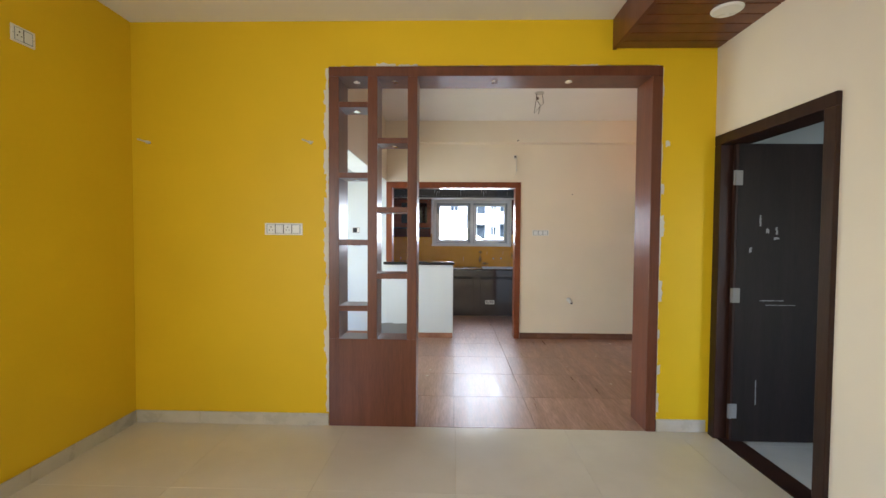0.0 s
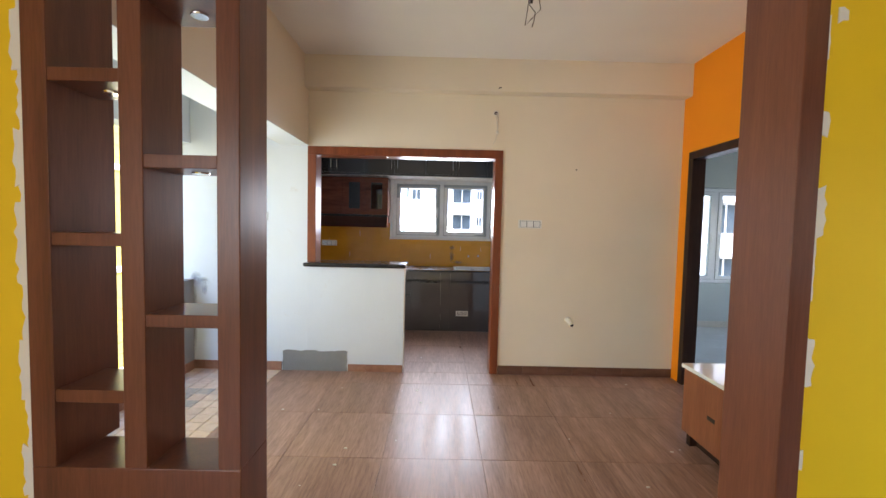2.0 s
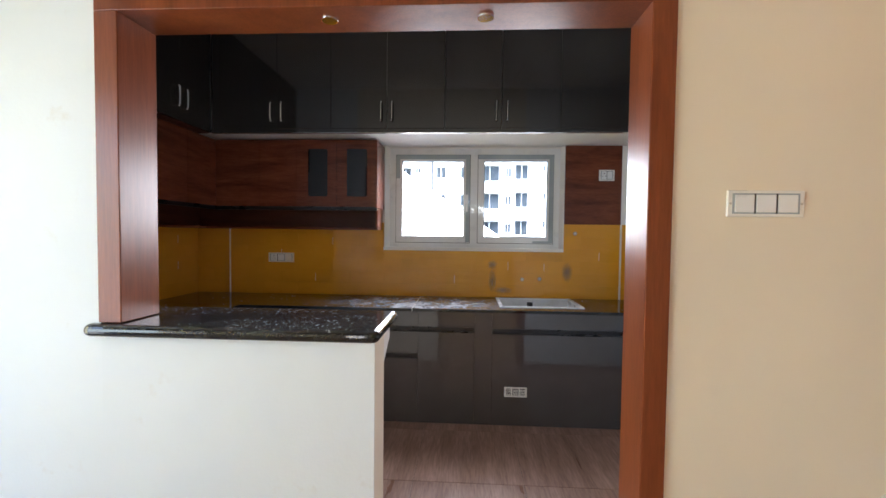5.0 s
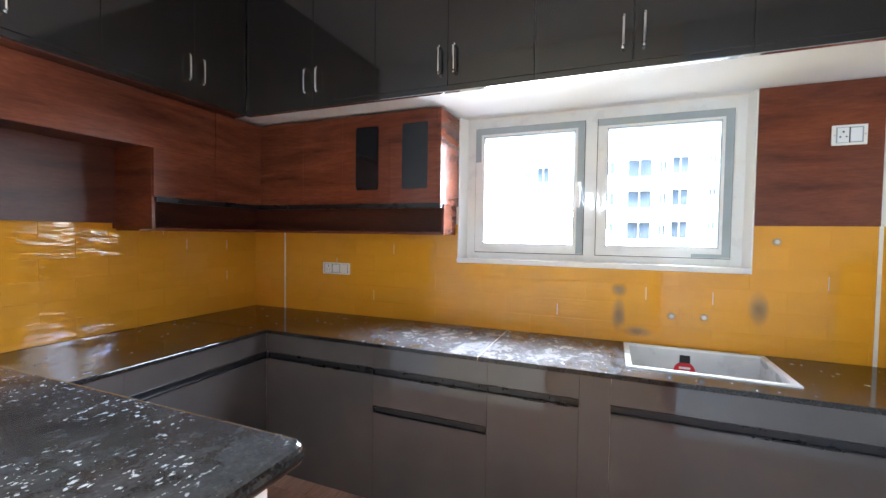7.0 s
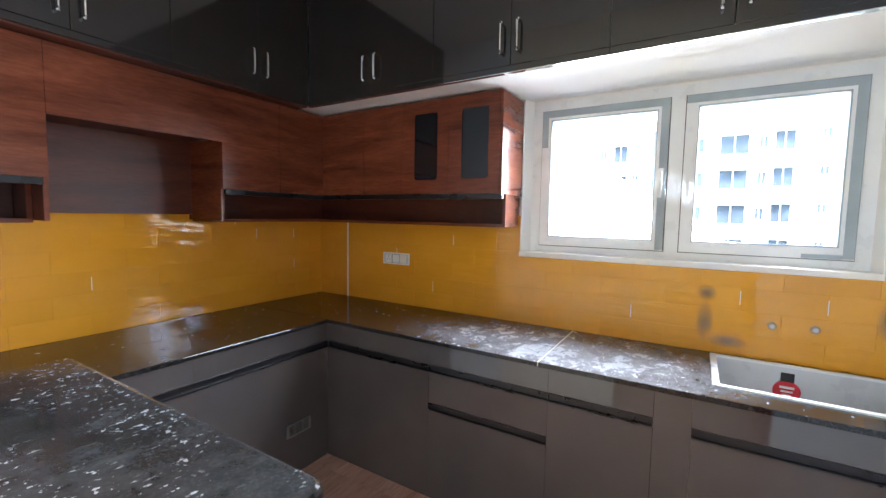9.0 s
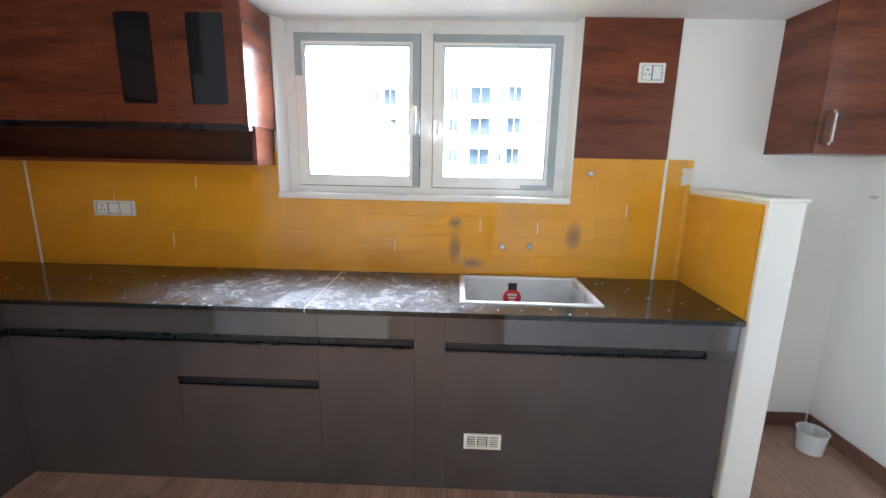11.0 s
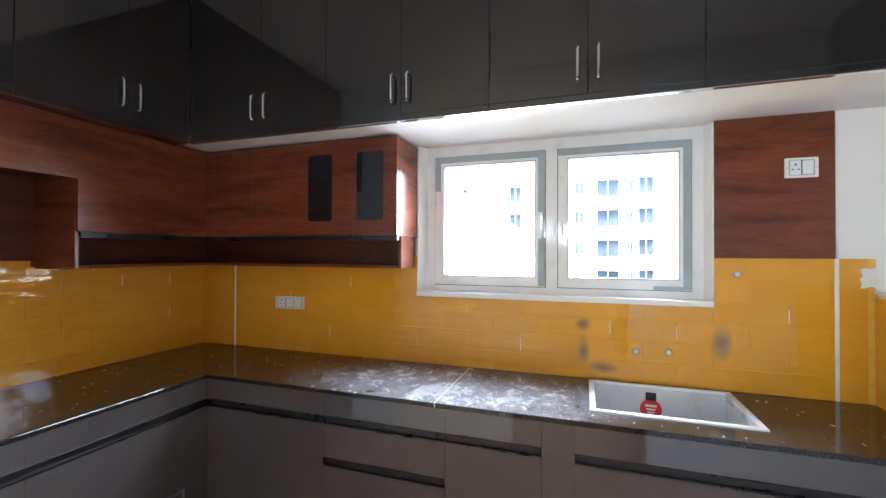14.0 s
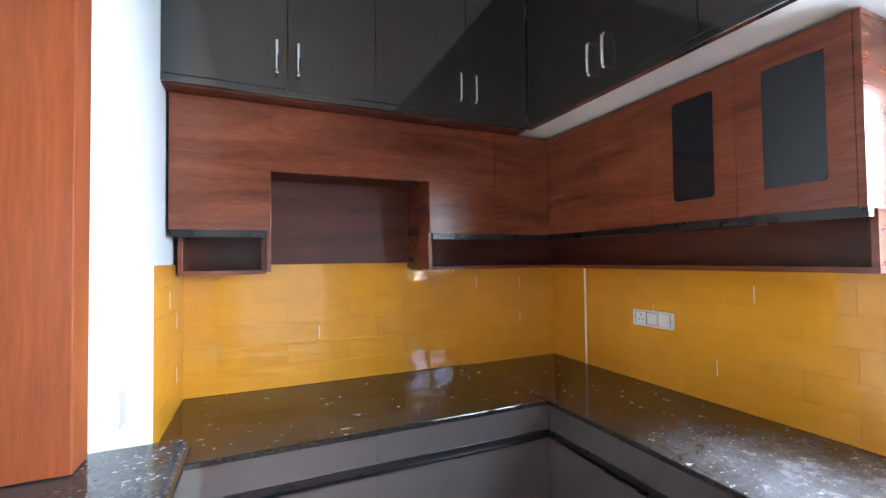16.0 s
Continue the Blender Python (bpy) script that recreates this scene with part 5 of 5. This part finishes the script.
for y0, y1, z0, z1 in win_list:
    w = part("window", box(-7.2, -7.055, y0, y1, z0, z1), M["green_glass"] if z0 > 0 else M["dark_room"], yb, "green glazed window" if z0 > 0 else "dark open window")
    part("frame", boxes((-7.06, -7.01, y0 - 0.04, y1 + 0.04, z0 - 0.05, z0), (-7.06, -7.01, y0 - 0.04, y1 + 0.04, z1, z1 + 0.04), (-7.06, -7.01, y0 - 0.04, y0, z0, z1), (-7.06, -7.01, y1, y1 + 0.04, z0, z1), (-7.05, -7.02, (y0 + y1) / 2 - 0.03, (y0 + y1) / 2 + 0.03, z0, z1)), M["steel"] if z0 > 0 else M["dark_room"], w)
    g = bmesh.new()
    k = 0.09
    while k < y1 - y0:
        bx(g, -7.025, -7.013, y0 + k, y0 + k + 0.012, z0, z1)
        k += 0.14
    if z0 < 0:
        for zz in (0.25, 0.5, 0.75):
            bx(g, -7.013, -7.003, y0, y1, z0 + zz * (z1 - z0), z0 + zz * (z1 - z0) + 0.012)
    part("grille", g, M["steel"], w, "steel window bars")
    part("sill", box(-7.05, -6.9, y0 - 0.1, y1 + 0.25, z0 - 0.09, z0 - 0.05), M["facade_white"] if z0 < 0 else M["steel"], w)
for i, (y, m) in enumerate(((10.55, "cloth"), (10.15, "cloth_pale"), (10.3, "cloth"))):
    c = bmesh.new()
    bmesh.ops.create_grid(c, x_segments=6, y_segments=6, size=0.13)
    for v in c.verts:
        v.co = Vector((-6.985 + 0.015 * math.sin(v.co.x * 40 + i), y + v.co.x, -1.30 + v.co.y * 0.9 + 0.02 * math.cos(v.co.x * 25)))
    bmesh.ops.solidify(c, geom=c.faces[:], thickness=0.006)
    solid("hung_cloth", c, M[m], "laundry hung over the window bars", "cloth", "laundry")


def white_block(x0, x1, y, z1, cols, label):
    b = thing("white_apartment_block", ((x0 + x1) / 2, y + 6, -7), label, "building", "white apartment blocks")
    part("wall", box(x0, x1, y, y + 12, -7, z1), M["facade_white"], b)
    part("parapet", boxes((x0 - 0.1, x1 + 0.1, y - 0.15, y + 0.15, z1, z1 + 0.8), (x0 - 0.1, x0 + 0.2, y + 0.15, y + 12, z1, z1 + 0.8), (x1 - 0.2, x1 + 0.1, y + 0.15, y + 12, z1, z1 + 0.8)), M["facade_white"], b)
    z = -4.3
    while z + 1.8 < z1:
        for cx, w, h, dz in cols:
            win = part("window", box(cx, cx + w, y - 0.02, y + 0.3, z + dz, z + dz + h), M["far_glass"], b)
            part("frame", boxes((cx - 0.08, cx + w + 0.08, y - 0.08, y + 0.0, z + dz - 0.1, z + dz), (cx - 0.06, cx, y - 0.06, y, z + dz, z + dz + h), (cx + w, cx + w + 0.06, y - 0.06, y, z + dz, z + dz + h), (cx + w / 2 - 0.04, cx + w / 2 + 0.04, y - 0.05, y, z + dz, z + dz + h)), M["facade_white"], win)
            if w > 0.9:
                part("sunshade", box(cx - 0.25, cx + w + 0.25, y - 0.6, y, z + dz + h + 0.1, z + dz + h + 0.2), M["facade_white"], win)
        z += 2.85
    return b


white_block(-13.5, -2.6, 50, 9.6, [(-12.0, 1.3, 1.3, 0.0), (-9.6, 0.5, 0.9, 0.2), (-7.3, 0.6, 0.9, 0.2), (-6.0, 1.15, 1.5, -0.2), (-4.3, 0.45, 0.5, 0.9)], "white apartment block with rows of dark windows")
white_block(-2.3, 20, 48, 10.2, [(-1.9, 0.9, 1.1, 0.1), (0.6, 0.8, 1.1, 0.1), (2.6, 1.9, 1.5, -0.2), (5.2, 0.5, 0.9, 0.2), (6.2, 1.2, 1.4, 0.0), (9.0, 0.5, 0.6, 0.8), (10.6, 1.6, 1.4, -0.1), (14, 1.4, 1.4, 0), (17, 0.6, 0.9, 0.2)], "white apartment block with wide windows and sunshades")
white_block(9.0, 26.0, 24, 8.0, [(10.5, 1.4, 1.4, 0), (13.2, 0.6, 0.9, 0.2), (15.5, 1.6, 1.5, 0), (19, 1.4, 1.4, 0), (22.5, 1.4, 1.4, 0)], "pale grey apartment block close to the bedroom")

# ---- floors and wall tiles, piece by piece ----
def bevelled(x, y, z, b):
    return box(-x / 2, x / 2, -y / 2, y / 2, -z, 0, b, 1)


def tile_floor(parent, x0, x1, y0, y1, w, d, mat, gap=0.002, ox=0.0, oy=0.0, name="floor_tile", shift=0.0):
    """Tiles of w by d laid from (ox, oy), cut at the borders."""
    groups = {}
    j = math.floor((y0 - oy) / d)
    while oy + j * d < y1 - 1e-6:
        a, b = max(y0, oy + j * d), min(y1, oy + (j + 1) * d)
        s = ox + (shift if j % 2 else 0)
        i = math.floor((x0 - s) / w)
        while s + i * w < x1 - 1e-6:
            c, e = max(x0, s + i * w), min(x1, s + (i + 1) * w)
            if e - c > 0.012 and b - a > 0.012:
                groups.setdefault((round(e - c, 3), round(b - a, 3)), []).append(Matrix.Translation(((c + e) / 2, (a + b) / 2, 0)))
            i += 1
        j += 1
    for (tw, td), places in groups.items():
        pieces(name, parent, bevelled(tw - gap, td - gap, 0.006, min(0.001, gap)), mat, places)


tile_floor(floor_living, -1.45, 2.79, -3.15, Y1 - 0.004, 0.8, 0.8, M["slab"], 0.0008, -1.45, 0.0)
tile_floor(floor_dining, -0.25, 3.55, Y1, K1, 0.61, 0.61, M["plank"], 0.002, 0.33, 3.19, shift=0.0)
tile_floor(floor_kitchen, -1.14, 3.46, K1, B, 0.61, 0.61, M["plank"], 0.002, 0.33, 3.19)
tile_floor(floor_bedroom, 2.79, 6.35, -0.75, 3.3, 0.6, 0.6, M["bed_slab"], 0.0015, 2.94, 0.0)
tile_floor(floor_bedroom_2, 3.55, 7.65, 3.43, B, 0.6, 0.6, M["bed_slab"], 0.0015, 3.55, 3.43)

slate_cells = {(3, 15), (4, 15), (4, 14), (3, 13)}
cells, greys = [], []
tw = 0.122
for i in range(8):
    for j in range(20):
        m = Matrix.Translation((-0.25 - tw * (i + 0.5), 5.92 - tw * (j + 0.5), 0))
        (greys if (i, 19 - j) in slate_cells else cells).append(m)
pieces("floor_tile", floor_balcony, bevelled(tw - 0.008, tw - 0.008, 0.008, 0.0015), M["terracotta"], cells)
pieces("floor_tile", floor_balcony, bevelled(tw - 0.008, tw - 0.008, 0.008, 0.0015), M["slate"], greys, "grey slate-like tile")


def tile_wall(name, label, a0, a1, z0, z1, put, holes=(), skin=None):
    """Glazed tiles of 300 by 100 mm in half bond; put(a, z) gives the pose of a tile that lies in the plan of its wall."""
    host = structure(name, skin, M["yellow_grout"], label, "wall tiles")
    groups, ticks = {}, []
    rnd = random.Random(len(name))
    h, w = 0.104, 0.30
    j = 0
    while z0 + j * h < z1 - 0.01:
        c, d = z0 + j * h, min(z1, z0 + (j + 1) * h)
        s = a0 - (w / 2 if j % 2 else 0)
        while s < a1 - 0.01:
            runs = [(max(a0, s), min(a1, s + w))]
            zz = [(c, d)]
            for (p, q, r, t) in holes:
                nxt = []
                for x0, x1 in runs:
                    if c < t - 0.01 and d > r + 0.03 and x0 < q and x1 > p:
                        if x0 < p:
                            nxt.append((x0, p))
                        if x1 > q:
                            nxt.append((q, x1))
                    else:
                        nxt.append((x0, x1))
                runs = nxt
            for x0, x1 in runs:
                if x1 - x0 > 0.015:
                    groups.setdefault((round(x1 - x0, 3), round(d - c, 3)), []).append(put((x0 + x1) / 2, (c + d) / 2) @ Matrix.Rotation(rnd.uniform(-0.005, 0.005), 4, "X"))
                    if rnd.random() < 0.22 and x1 - x0 > 0.2:
                        ticks.append(put(x0, (c + d) / 2 + rnd.uniform(-0.01, 0.01)))
            s += w
        j += 1
    for (tw_, th), places in groups.items():
        pieces("tile", host, box(-tw_ / 2 + 0.0002, tw_ / 2 - 0.0002, -0.006, 0, -th / 2 + 0.0002, th / 2 - 0.0002, 0.0005, 1), M["tile"], places)
    pieces("grout_line", host, box(-0.0016, 0.0016, -0.0068, -0.005, -0.032, 0.032), M["joint"], ticks, "short white grout line")
    return host


TZ0, TZ1 = 0.833, 1.455
tile_wall("tiles_back_wall", "glossy yellow glazed wall tiles behind the counter", -1.13, 2.60, TZ0, TZ1, lambda a, z: Matrix.Translation((a, B - 0.006, z)), [(0.516, 2.0265, 1.222, 2.2)],
          holed(-1.14, 2.60, TZ0 - 0.02, TZ1, B - 0.006, B - 0.0005, [(0.516, 2.0265, 1.222, TZ1)]))
tile_wall("tiles_left_wall", "glossy yellow glazed wall tiles on the side wall", K2, B - 0.012, TZ0, TZ1, lambda a, z: Matrix.Translation((-1.134, a, z)) @ pose(0, 0, 0, 0, 0, 90), (),
          box(-1.14, -1.134, K2, B - 0.006, TZ0 - 0.02, TZ1))
tile_wall("tiles_return_wall", "yellow glazed tiles on the return wall", -1.125, -0.56, TZ0, TZ1 - 0.02, lambda a, z: Matrix.Translation((a, K2 + 0.006, z)) @ pose(0, 0, 0, 0, 0, 180), (),
          box(-1.13, -0.56, K2 + 0.0005, K2 + 0.006, TZ0 - 0.02, TZ1 - 0.02))
tile_wall("tiles_low_wall", "yellow glazed tiles on the low wall", 7.56, B - 0.012, TZ0, 1.285, lambda a, z: Matrix.Translation((2.629 + (a - B) * SKEW, a, z)) @ pose(0, 0, 0, 0, 0, -90 - math.degrees(SKEW)), (),
          skewed(box(2.629, 2.635, 7.55, B - 0.006, TZ0 - 0.02, 1.29)))
